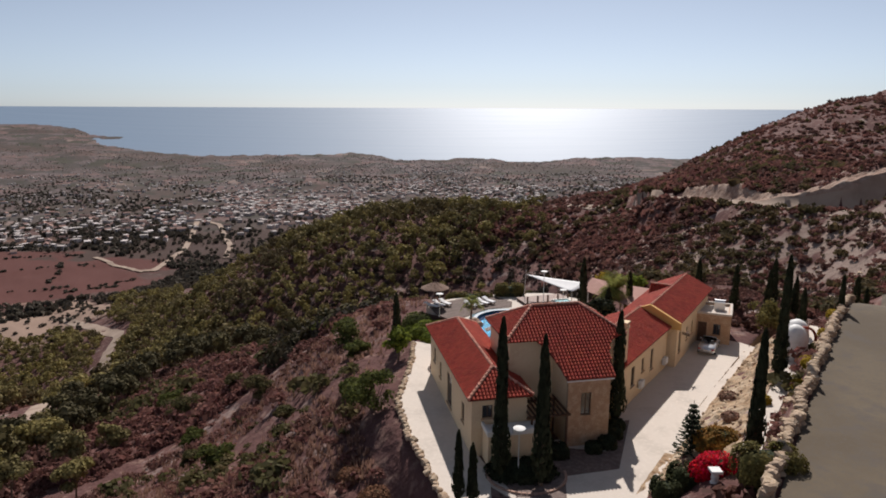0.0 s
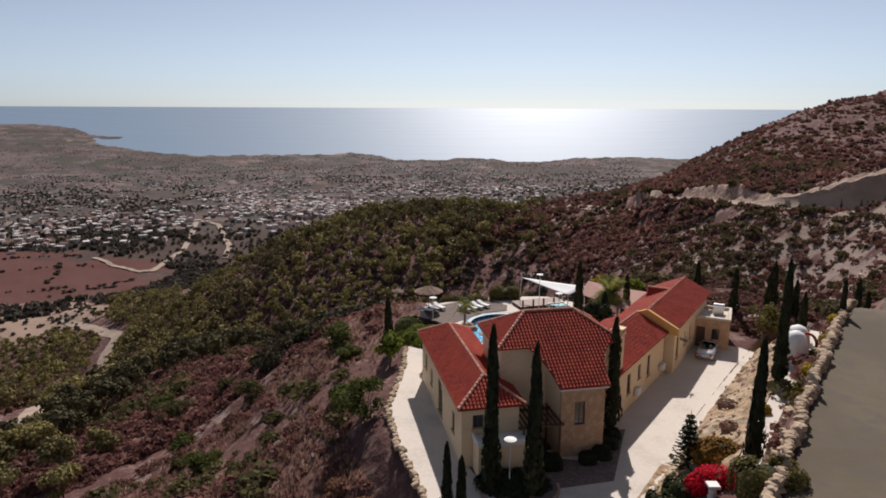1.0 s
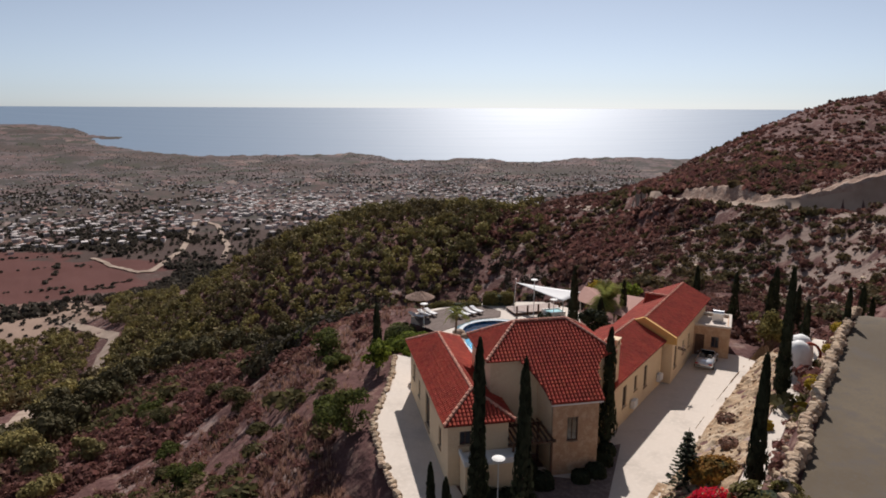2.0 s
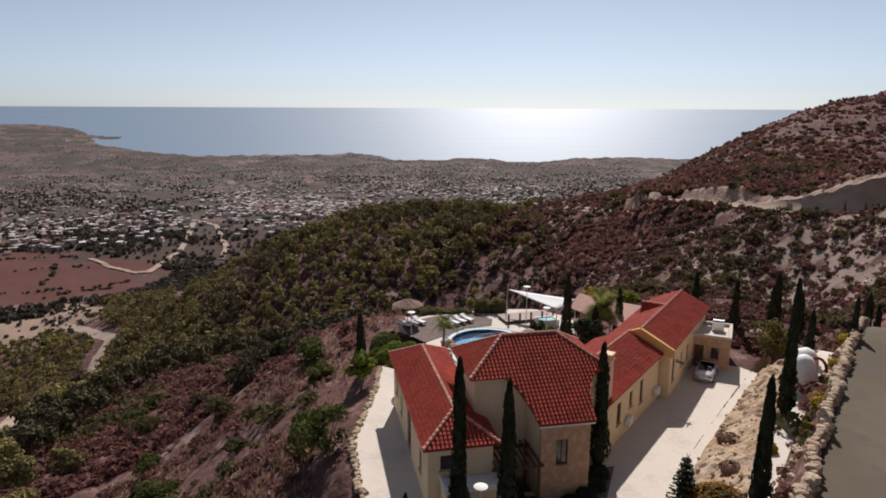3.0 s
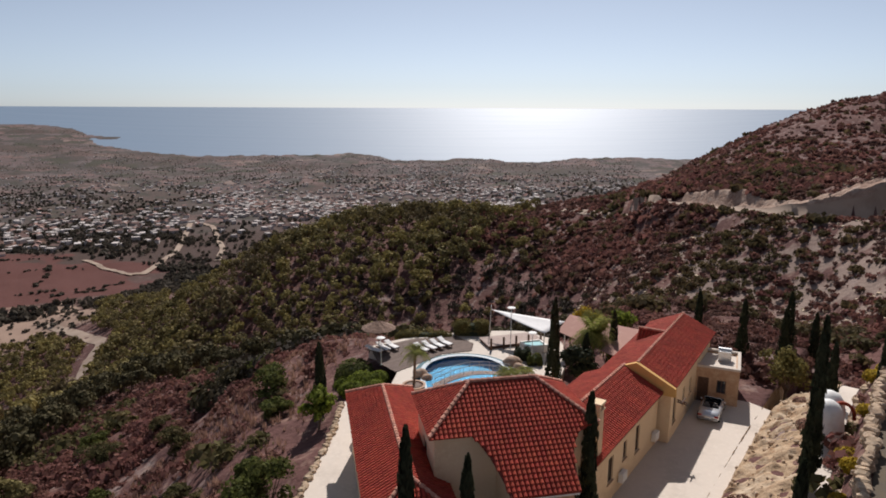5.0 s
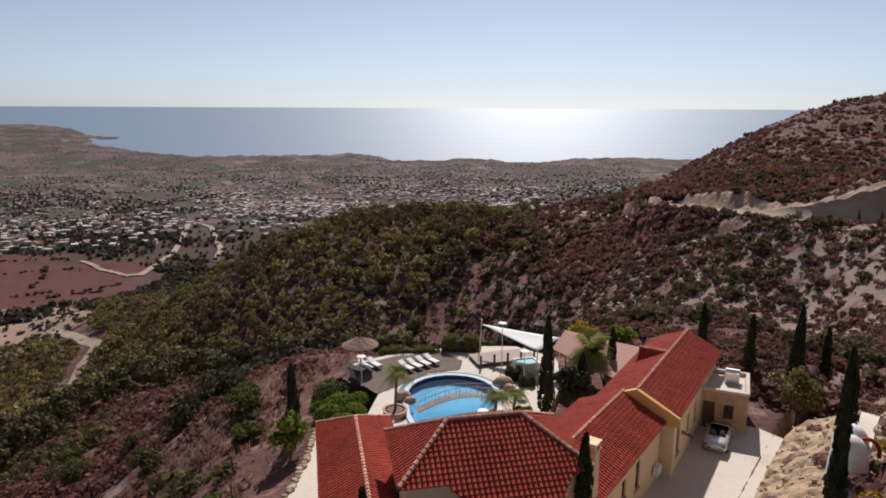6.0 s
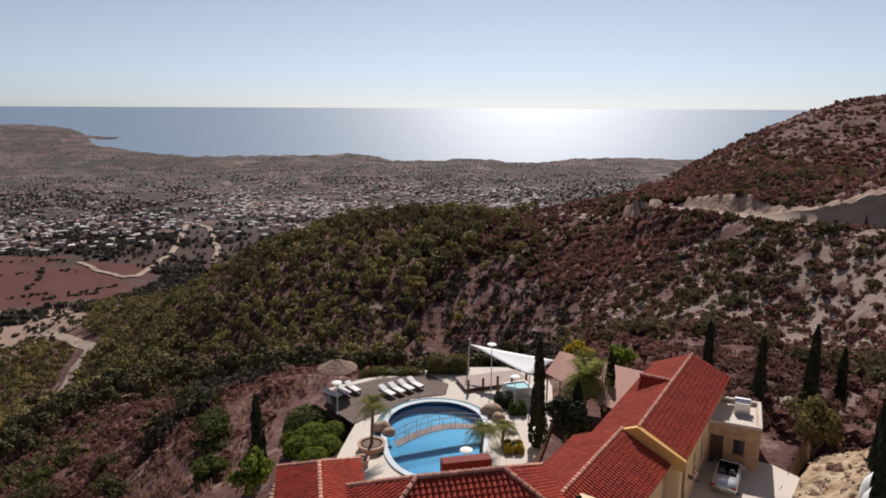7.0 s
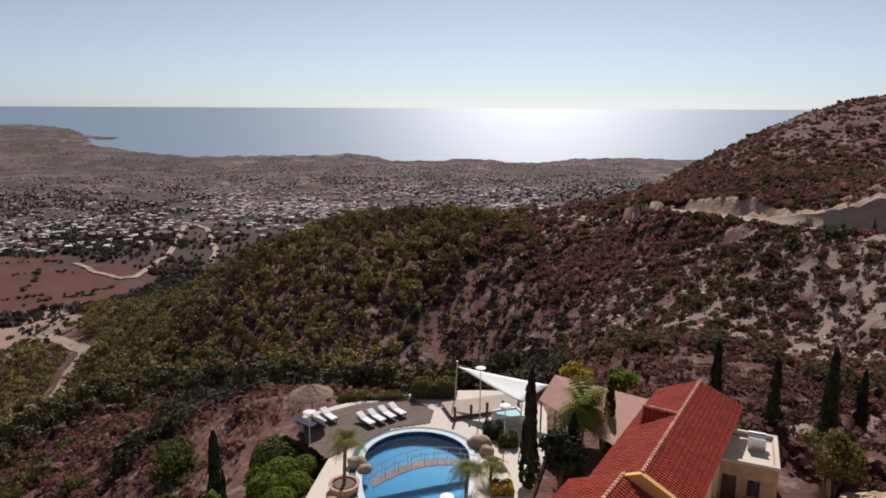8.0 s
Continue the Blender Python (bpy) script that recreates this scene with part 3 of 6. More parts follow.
def room(m, w, d, h, parent, south=(), east=(), north=(), west=(), mat=None, base=-0.6):
    """Four walls round a rectangle; y = 0 is the front."""
    mat = mat or M_PLASTER
    wall("wall", m, w, h, south, mat, parent, base=base)
    wall("wall", m @ pose(w, 0.3, 0, 0, 0, 90), d - 0.6, h, east, mat, parent, base=base)
    wall("wall", m @ pose(w, d, 0, 0, 0, 180), w, h, north, mat, parent, base=base)
    wall("wall", m @ pose(0, d - 0.3, 0, 0, 0, -90), d - 0.6, h, west, mat, parent, base=base)


def gable(m, x, y0, y1, ym, z0, z1, mat, parent, thick=0.3):
    """A triangular wall across the end of a ridge, at x."""
    bm = bmesh.new()
    a = [bm.verts.new((x, y, z)) for y, z in ((y0, z0), (y1, z0), (ym, z1))]
    r = bmesh.ops.extrude_face_region(bm, geom=[bm.faces.new(a)])
    bmesh.ops.translate(bm, vec=(thick, 0, 0), verts=[v for v in r["geom"] if isinstance(v, bmesh.types.BMVert)])
    bmesh.ops.recalc_face_normals(bm, faces=bm.faces)
    part("gable", bm, mat, parent).matrix_local = m


M_TILE_BED = material("roof_bed", (0.20, 0.035, 0.025), 0.8, [(3, (0.15, 0.03, 0.02), 0.5, 0.7, 4)])

# main block: hipped roof with a long tongue that sweeps down over the porch
room(MAIN @ pose(0.35, 0.3, 0), 9.1, 5.3, 7.55, villa, south=[(5.2, 6.2, 0.0, 2.4, "door")], west=[(1.6, 2.6, 4.6, 5.9, "sill")], east=[])
S1 = 0.62
RZ = 7.6 + 2.95 * S1
tongue = [(0, 0), (2.4, 0.0), (2.75, -0.45), (3.05, -1.0), (3.35, -1.75), (3.6, -2.6), (3.7, -3.25), (7.55, -3.25), (7.6, -2.5), (7.75, -1.6), (8.1, -0.8), (8.6, -0.25), (9.3, 0), (9.9, 0), (6.95, 2.95), (2.95, 2.95)]
roof_plane(MAIN, tongue, 7.6, (0, 1), S1, villa, singles=300)
roof_plane(MAIN, [(0, 0), (2.95, 2.95), (0, 5.9)], 7.6, (1, 0), S1, villa)
roof_plane(MAIN @ pose(9.9, 0, 0), [(0, 0), (0, 5.9), (-2.95, 2.95)], 7.6, (-1, 0), S1, villa)
roof_plane(MAIN @ pose(0, 5.9, 0), [(0, 0), (2.95, -2.95), (6.95, -2.95), (9.9, 0)], 7.6, (0, -1), S1, villa)
for a, b in (((0, 0, 7.62), (2.95, 2.95, RZ + 0.02)), ((9.9, 0, 7.62), (6.95, 2.95, RZ + 0.02)), ((2.95, 2.95, RZ + 0.03), (6.95, 2.95, RZ + 0.03)), ((0, 5.9, 7.62), (2.95, 2.95, RZ + 0.02)), ((9.9, 5.9, 7.62), (6.95, 2.95, RZ + 0.02))):
    ridge_caps(MAIN, a, b, villa)
# porch under the tongue, faced in stone, with its see-through window
wall("porch_wall", MAIN @ pose(3.95, -2.95, 0), 3.35, 5.45, [(1.05, 1.85, 2.5, 4.3, "sill")], M_STONE, villa)
for x in (3.95, 7.0):
    bm = bmesh.new()
    vs = [bm.verts.new((x, y, z)) for y, z in ((-2.65, -0.6), (0.3, -0.6), (0.3, 7.3), (-0.6, 6.95), (-1.75, 6.2), (-2.65, 5.6))]
    r = bmesh.ops.extrude_face_region(bm, geom=[bm.faces.new(vs)])
    bmesh.ops.translate(bm, vec=(0.3, 0, 0), verts=[v for v in r["geom"] if isinstance(v, bmesh.types.BMVert)])
    bmesh.ops.recalc_face_normals(bm, faces=bm.faces)
    part("porch_side", bm, M_PLASTER, villa).matrix_local = MAIN
bm = bmesh.new()
box(bm, 3.75, 7.5, -3.2, -3.1, 5.3, 5.46, bevel=0.01)
part("eave_board", bm, M_WHITE, villa, "pale eave moulding").matrix_local = MAIN
# west wing
room(WING @ pose(0.35, 0.4, 0), 4.2, 16.1, 4.55, villa, west=[(1.2, 2.1, 1.9, 3.3, "sill"), (3.9, 4.7, 1.4, 2.9, "sill"), (7.2, 9.0, 0.5, 3.3, "sill"), (12.6, 13.5, 1.4, 3.0, "sill")], south=[(0.8, 1.6, 2.9, 3.9, "sill")])
S2 = 0.58
WZ = 4.6 + 2.45 * S2
roof_plane(WING, [(0, 0), (2.45, 2.45), (2.45, 14.5), (0, 16.95)], 4.6, (1, 0), S2, villa)
roof_plane(WING @ pose(4.9, 0, 0), [(0, 0), (0, 16.95), (-2.45, 14.5), (-2.45, 2.45)], 4.6, (-1, 0), S2, villa)
roof_plane(WING, [(0, 0), (4.9, 0), (2.45, 2.45)], 4.6, (0, 1), S2, villa)
roof_plane(WING @ pose(0, 16.95, 0), [(0, 0), (2.45, -2.45), (4.9, 0)], 4.6, (0, -1), S2, villa)
for a, b in (((0, 0, 4.62), (2.45, 2.45, WZ)), ((4.9, 0, 4.62), (2.45, 2.45, WZ)), ((2.45, 2.45, WZ), (2.45, 14.5, WZ)), ((0, 16.95, 4.62), (2.45, 14.5, WZ)), ((4.9, 16.95, 4.62), (2.45, 14.5, WZ))):
    ridge_caps(WING, a, b, villa)
# low flat-roofed block and parapet south of the wing
room(WING @ pose(1.15, -1.35, 0), 4.2, 1.6, 2.3, villa, south=[(0.5, 1.4, 0, 2.0, "door")], mat=M_PLASTER)
bm = bmesh.new()
box(bm, 1.1, 5.4, -1.4, 0.35, 2.3, 2.42, bevel=0.02)
for x0, x1, y0, y1 in ((1.05, 1.25, -1.45, 0.3), (1.25, 2.1, -1.45, -1.27), (2.9, 5.4, -1.45, -1.27)):
    box(bm, x0, x1, y0, y1, 2.42, 2.72, bevel=0.015)
part("parapet", bm, M_WHITE, villa, "white painted parapet").matrix_local = WING
# service wings along the forecourt
room(BWING @ pose(-2.2, 0, 0), 13.4, 5.6, 4.3, villa, south=[(3.4, 4.3, 1.4, 3.2, "sill"), (6.1, 6.8, 1.9, 3.2, "sill"), (8.6, 9.4, 1.3, 3.3, "sill"), (0.6, 1.3, 0, 2.2, "door")])
S3 = 0.46
BZ = 4.3 + 3.15 * S3
roof_plane(BWING @ pose(0, -0.35, 0), [(-2.6, 0), (11.3, 0), (11.3, 3.15), (-2.6, 3.15)], 4.3, (0, 1), S3, villa)
roof_plane(BWING @ pose(0, 5.95, 0), [(-5.5, 0), (-5.5, -3.15), (11.3, -3.15), (11.3, 0)], 4.3, (0, -1), S3, villa)
ridge_caps(BWING, (-2.6, 2.8, BZ), (11.3, 2.8, BZ), villa)
gable(BWING, -2.6, -0.1, 5.6, 2.8, 4.2, BZ - 0.15, M_PLASTER, villa)
room(CWING @ pose(0.3, 0, 0), 14.6, 5.3, 4.7, villa, south=[(1.0, 1.9, 1.2, 3.4, "sill"), (4.2, 4.9, 1.6, 3.0, "sill"), (6.6, 7.3, 1.6, 3.0, "sill"), (9.6, 10.4, 1.3, 3.1, "sill")])
CZ = 4.7 + 3.0 * S3
roof_plane(CWING @ pose(0, -0.35, 0), [(0.1, 0), (15.2, 0), (15.2, 3.0), (0.1, 3.0)], 4.7, (0, 1), S3, villa)
roof_plane(CWING @ pose(0, 5.65, 0), [(0.1, 0), (0.1, -3.0), (15.2, -3.0), (15.2, 0)], 4.7, (0, -1), S3, villa)
ridge_caps(CWING, (0.1, 2.65, CZ), (15.2, 2.65, CZ), villa)
bm = bmesh.new()
vs = [bm.verts.new((-0.2, y, z)) for y, z in ((-0.40, 4.05), (5.6, 4.05), (5.6, 4.9), (2.65, CZ + 0.10), (-0.40, 4.70))]
r = bmesh.ops.extrude_face_region(bm, geom=[bm.faces.new(vs)])
bmesh.ops.translate(bm, vec=(0.34, 0, 0), verts=[v for v in r["geom"] if isinstance(v, bmesh.types.BMVert)])
bmesh.ops.recalc_face_normals(bm, faces=bm.faces)
part("party_wall", bm, M_OCHRE, villa, "ochre plastered gable between two roofs").matrix_local = CWING
gable(CWING, 14.6, 0.1, 5.2, 2.65, 4.6, CZ - 0.15, M_PLASTER, villa)
bm = bmesh.new()
for z in (3.75, 3.9):
    rod(bm, (-0.1, -0.55, z), (-0.1, -1.25, z - 0.1), 0.06)
rod(bm, (-0.6, -1.0, 3.95), (0.4, -1.0, 3.95), 0.05)
part("beam_end", bm, M_WOOD, villa, "projecting dark timber beams").matrix_local = CWING
# cross gable on the far slope
CR = 6.05
gx = 8.7
GW, GY, GZ = 1.0, 5.0, 4.98
GS = (CR - GZ) / GW
roof_plane(CWING @ pose(gx - GW, 0, 0), [(0, GY), (GW, 2.75), (GW, GY)], GZ, (1, 0), GS, villa)
roof_plane(CWING @ pose(gx + GW, 0, 0), [(0, GY), (-GW, GY), (-GW, 2.75)], GZ, (-1, 0), GS, villa)
ridge_caps(CWING, (gx, 2.75, CR + 0.03), (gx, GY, CR + 0.03), villa)
gable(CWING @ pose(gx, GY - 0.25, 0, 0, 0, 90), 0, -GW + 0.1, GW - 0.1, 0, 4.6, CR - 0.1, M_PLASTER, villa, 0.2)
bm = bmesh.new()
box(bm, -0.35, 0.35, -0.35, 0.35, 4.4, 7.35, bevel=0.02)
box(bm, -0.42, 0.42, -0.42, 0.42, 7.35, 7.48, bevel=0.02)
for sx in (-1, 1):
    box(bm, sx * 0.3 - 0.08, sx * 0.3 + 0.08, -0.36, 0.36, 7.48, 7.8)
box(bm, -0.44, 0.44, -0.44, 0.44, 7.8, 7.92, bevel=0.02)
part("chimney", bm, M_PLASTER, villa, "plastered chimney with open cap").matrix_local = frame_at(14.95, 52.6, 0.57, 0.82)
# lower roof behind the main block, towards the pool
roof_plane(MAIN @ pose(0, 11.2, 0), [(1.0, 0), (12.5, 0), (11.5, -5.2), (1.0, -5.2)][::-1], 3.6, (0, -1), 0.32, villa)
room(MAIN @ pose(1.3, 5.6, 0), 9.5, 5.2, 3.55, villa, north=[(2, 3.2, 0, 2.2, "door"), (5, 6.6, 0, 2.2, "door")])
bm = bmesh.new()
box(bm, 5.6, 8.5, 10.1, 10.9, 4.5, 5.8, bevel=0.05)
box(bm, 5.7, 8.4, 10.2, 10.8, 3.0, 4.496)
part("roof_tank", bm, M_TILE_BED, villa, "dark red painted tank on the low roof").matrix_local = MAIN
# air conditioning units on the forecourt wall
for x in (3.0, 9.9):
    bm = bmesh.new()
    box(bm, x, x + 0.85, -0.42, -0.06, 0.75, 1.4, bevel=0.03)
    bmesh.ops.create_cone(bm, cap_ends=True, segments=20, radius1=0.26, radius2=0.22, depth=0.04, matrix=pose(x + 0.34, -0.44, 1.08, 90))
    box(bm, x + 0.1, x + 0.15, -0.4, 0.0, 0.68, 0.75)
    box(bm, x + 0.7, x + 0.75, -0.4, 0.0, 0.68, 0.75)
    part("air_conditioner", bm, M_WHITE, villa, "white wall-mounted air conditioning unit").matrix_local = BWING

# pergola beside the porch
pergola = thing("pergola", MAIN @ pose(0.9, -3.6, 0), "dark timber pergola with open slats beside the porch", "pergola")
for x in (0.1, 2.8):
    for y in (0.1, 2.8):
        bm = bmesh.new()
        box(bm, x - 0.07, x + 0.07, y - 0.07, y + 0.07, -0.06, 2.85, bevel=0.01)
        part("post", bm, M_WOOD, pergola)
for y in (0.1, 2.8):
    bm = bmesh.new()
    box(bm, -0.3, 3.1, y - 0.05, y + 0.05, 2.85, 3.05)
    part("beam", bm, M_WOOD, pergola)
for k in range(9):
    bm = bmesh.new()
    box(bm, -0.1 + k * 0.36, 0.0 + k * 0.36, -0.3, 3.2, 3.05, 3.18)
    part("slat", bm, M_WOOD, pergola)

# outbuilding at the head of the forecourt
OB = frame_at(27.6, 70.2, 0.914, -0.405)
outbuilding = thing("outbuilding", OB, "flat-roofed stone outbuilding with a dark doorway", "outbuilding")
room(Matrix.Identity(4), 3.75, 4.7, 3.2, outbuilding, south=[(0.45, 1.35, 0, 2.3, "door"), (2.0, 2.75, 1.0, 2.2, "sill")], mat=M_STONE)
bm = bmesh.new()
box(bm, 0.3, 3.45, 0.3, 4.4, 2.95, 3.1)
part("flat_roof", bm, M_PAVE, outbuilding, "pale grey screed roof").matrix_local = Matrix.Identity(4)
bm = bmesh.new()
for x0, x1, y0, y1 in ((-0.06, 3.81, -0.06, 0.22), (-0.06, 3.81, 4.48, 4.76), (-0.06, 0.22, 0.22, 4.48), (3.53, 3.81, 0.22, 4.48)):
    box(bm, x0, x1, y0, y1, 3.204, 3.42, bevel=0.02)
part("parapet", bm, M_PAVE, outbuilding, "pale grey screeded parapet")
bm = bmesh.new()
box(bm, 1.9, 3.0, 2.4, 2.5, 3.1, 4.0, pose(0, 0, 0), 0.01)
rod(bm, (1.9, 3.2, 3.9), (3.0, 3.2, 3.9), 0.25, 0.25, 12)
box(bm, 2.0, 2.1, 2.5, 3.3, 3.1, 3.65)
box(bm, 2.8, 2.9, 2.5, 3.3, 3.1, 3.65)
part("solar_heater", bm, M_METAL, outbuilding, "grey solar water heater on the roof")


# ---- forecourt, terraces, pool ----
def sheet(name, poly, z, mat, label, category, depth=0.6):
    bm = bmesh.new()
    f = bm.faces.new([bm.verts.new((x, y, z)) for x, y in poly])
    f.normal_update()
    if f.normal.z < 0:
        f.normal_flip()
    r = bmesh.ops.extrude_face_region(bm, geom=[f])
    bmesh.ops.translate(bm, vec=(0, 0, -depth), verts=[v for v in r["geom"] if isinstance(v, bmesh.types.BMVert)])
    bmesh.ops.recalc_face_normals(bm, faces=bm.faces)
    bmesh.ops.triangulate(bm, faces=[q for q in bm.faces if len(q.verts) > 4])
    return tagged(part(name, bm, mat), label, category, kind="structure")


sheet("pavement_forecourt", [(8.2, 34.5), (12.5, 36.5), (14.9, 41.9), (18.6, 46.8), (23.0, 53.6), (27.4, 58.9), (33.7, 67.9), (32.6, 69.6), (29.0, 71.8), (26.0, 72.0), (21.0, 63.0), (14.0, 53.0), (9.5, 47.5), (4.0, 47.0), (3.3, 41.0), (5.5, 38.5)], 0.03, M_PAVE, "pale concrete forecourt half in shade", "paving")
sheet("pavement_west", [(0.7, 38.0), (3.2, 37.0), (3.4, 43.0), (2.0, 47.0), (-1.2, 62.0), (-0.9, 68.5), (-2.9, 69.5), (-3.0, 63.0), (-3.7, 54.5), (-2.6, 48.5), (-1.4, 44.8)], 0.035, M_PAVE, "pale concrete drive beside the west wing", "paving")

CX, CY, PR = 7.8, 74.5, 3.8
# terrace round the pool: a ring and aprons, so that the basin stays open
def ring_sheet(name, inner, outer, z, mat, depth, label, category):
    n = len(inner)
    v = [(x, y, z) for x, y in inner] + [(x, y, z) for x, y in outer] + [(x, y, z - depth) for x, y in inner] + [(x, y, z - depth) for x, y in outer]
    f = []
    for k in range(n):
        j = (k + 1) % n
        f += [(k, n + k, n + j, j), (n + k, 3 * n + k, 3 * n + j, n + j), (2 * n + k, k, j, 2 * n + j)]
    ob = mesh_object(name, v, f, mat)
    return tagged(ob, label, category, kind="structure")


NSEG = 72
ang = [2 * math.pi * k / NSEG for k in range(NSEG)]


def pool_edge(a, grow=0.0):
    """Outline of the pool: a round basin that widens towards the house."""
    c, s = math.cos(a), math.sin(a)
    rx, ry = (PR, PR) if s >= 0 else (PR + 0.9 * s * s, PR + 4.4)
    return CX + (rx + grow) * c, CY + (ry + grow) * s


TERR = [(0.2, 62.5), (6, 61.2), (12, 63.0), (15.5, 70), (17.5, 76), (18.5, 83), (14.5, 86.5), (9.0, 86.3), (5.0, 85.0), (1.0, 83.5), (-2.2, 81.0), (-1.0, 76.5), (1.2, 73.0), (0.8, 70.0)]


def ray_out(a):
    """Where the bearing a from the pool's centre leaves the terrace."""
    c, s = math.cos(a), math.sin(a)
    best = 30
    for k in range(len(TERR)):
        (x0, y0), (x1, y1) = TERR[k - 1], TERR[k]
        den = c * (y1 - y0) - s * (x1 - x0)
        if abs(den) > 1e-9:
            t = ((x0 - CX) * (y1 - y0) - (y0 - CY) * (x1 - x0)) / den
            u = ((x0 - CX) * s - (y0 - CY) * c) / den
            if t > 0 and 0 <= -u <= 1 or t > 0 and 0 <= u <= 1:
                best = min(best, t)
    return CX + best * c, CY + best * s


ring_sheet("pavement_pool", [pool_edge(a, 0.42) for a in ang], [ray_out(a) for a in ang], 0.8, M_PAVE, 3.4, "cream paved pool terrace", "paving")
pool = thing("swimming_pool", pose(0, 0, 0), "round blue mosaic swimming pool with a pale raised rim", "swimming pool")
rim_in, rim_out = [pool_edge(a) for a in ang], [pool_edge(a, 0.45) for a in ang]
r = ring_sheet("rim", rim_in, rim_out, 0.93, material("pale_blue_grey_stone", (0.50, 0.55, 0.58), 0.6, [(3, (0.42, 0.47, 0.5), 0.5, 0.7, 5)]), 0.3, "pale blue-grey stone coping", "")
for key in ("category", "kind"):
    if key in r:
        del r[key]
r.parent = pool
v = [(x, y, 0.92) for x, y in rim_in] + [(x, y, -0.2) for x, y in rim_in]
basin = mesh_object("basin", v, [(k, (k + 1) % NSEG, NSEG + (k + 1) % NSEG, NSEG + k) for k in range(NSEG)] + [tuple(range(NSEG, 2 * NSEG))], M_POOL, pool)
M_WATER = bpy.data.materials.new("pool_water")
M_WATER.use_nodes = True
wb = M_WATER.node_tree.nodes["Principled BSDF"]
wb.inputs["Base Color"].default_value = (0.12, 0.52, 0.78, 1)
wb.inputs["Transmission Weight"].default_value = 1.0
wb.inputs["Roughness"].default_value, wb.inputs["IOR"].default_value = 0.04, 1.33
wt = M_WATER.node_tree.nodes.new("ShaderNodeTexNoise")
wt.inputs["Scale"].default_value = 1.8
wbp = M_WATER.node_tree.nodes.new("ShaderNodeBump")
wbp.inputs["Distance"].default_value = 0.03
wg = M_WATER.node_tree.nodes.new("ShaderNodeNewGeometry")
M_WATER.node_tree.links.new(wg.outputs["Position"], wt.inputs["Vector"])
M_WATER.node_tree.links.new(wt.outputs[0], wbp.inputs["Height"])
M_WATER.node_tree.links.new(wbp.outputs[0], wb.inputs["Normal"])
water = mesh_object("pool_water", [(x, y, 0.72) for x, y in rim_in], [tuple(range(NSEG))], M_WATER, pool)
water.visible_shadow = False

ch_in, ch_out = [pool_edge(a, 0.47) for a in ang[4:44]], [pool_edge(a, 0.95) for a in ang[4:44]]
bm = bmesh.new()
for k in range(len(ch_in) - 1):
    slab(bm, [(*ch_in[k], 0.83), (*ch_out[k], 0.83), (*ch_out[k + 1], 0.83), (*ch_in[k + 1], 0.83)], 0.05)
part("overflow_channel", bm, material("dark_teal_tile", (0.06, 0.13, 0.15), 0.25, [(4, (0.10, 0.18, 0.19), 0.45, 0.65, 4)]), pool, "dark teal overflow channel")

# curved footbridge over the pool
M_PLANK = material("pale_weathered_plank", (0.34, 0.25, 0.21), 0.8, [(2, (0.26, 0.19, 0.155), 0.45, 0.7, 5)], rand=0.15)
bridge = thing("footbridge", pose(0, 0, 0), "arched timber footbridge with metal railings over the pool", "footbridge")
PA, PB = Vector((5.0, 70.3, 0.95)), Vector((12.2, 72.9, 0.95))


def along_bridge(t, off=0.0, up=0.0):
    d = (PB - PA).normalized()
    nrm = Vector((-d.y, d.x, 0))
    p = PA.lerp(PB, t) + nrm * (0.55 * math.sin(math.pi * t) + off)
    return p + Vector((0, 0, 0.5 * math.sin(math.pi * t) + up))


for k in range(44):
    bm = bmesh.new()
    a, b = along_bridge(k / 44 + 0.002), along_bridge((k + 1) / 44 - 0.002)
    c, d = along_bridge((k + 1) / 44 - 0.002, 0.9), along_bridge(k / 44 + 0.002, 0.9)
    slab(bm, [a, b, c, d], 0.04)
    part("plank", bm, M_PLANK, bridge)
for off in (0.03, 0.87):
    for up, rad in ((0.9, 0.025), (0.5, 0.014)):
        bm = bmesh.new()
        for k in range(16):
            rod(bm, along_bridge(k / 16, off, up), along_bridge((k + 1) / 16, off, up), rad, rad, 6)
        part("rail", bm, M_METAL, bridge)
    for k in range(9):
        bm = bmesh.new()
        rod(bm, along_bridge(k / 8, off, -0.05), along_bridge(k / 8, off, 0.9), 0.018, 0.018, 6)
        part("baluster", bm, M_METAL, bridge)

# timber sun deck north-west of the pool
deck = tagged(new("deck"), "weathered brown timber sun deck", "deck", kind="structure")
deck_poly = [(-1.8, 80.6), (-0.7, 76.6), (1.2, 74.2), (3.7, 76.8), (5.6, 79.0), (8.6, 79.9), (8.9, 82.2), (7.0, 84.6), (2.5, 83.4)]
D0, DU = Vector((-2, 78, 0)), Vector((0.83, 0.56, 0)).normalized()
DV = Vector((-DU.y, DU.x, 0))
for k in range(-34, 40):
    xs = np.linspace(-6, 16, 300)
    px, py = D0.x + DU.x * xs + DV.x * k * 0.15, D0.y + DU.y * xs + DV.y * k * 0.15
    ok = inside(deck_poly, px, py) & (np.hypot(px - CX, py - CY) > PR + 0.55)
    if ok.sum() < 6:
        continue
    idx = np.flatnonzero(ok)
    for run in np.split(idx, np.flatnonzero(np.diff(idx) > 1) + 1):
        if len(run) < 4:
            continue
        bm = bmesh.new()
        box(bm, xs[run[0]], xs[run[-1]], k * 0.15 - 0.07, k * 0.15 + 0.07, 0.805, 0.86)
        b = part("plank", bm, M_DECK, deck)
        b.matrix_local = frame_at(D0.x, D0.y, DU.x, DU.y)

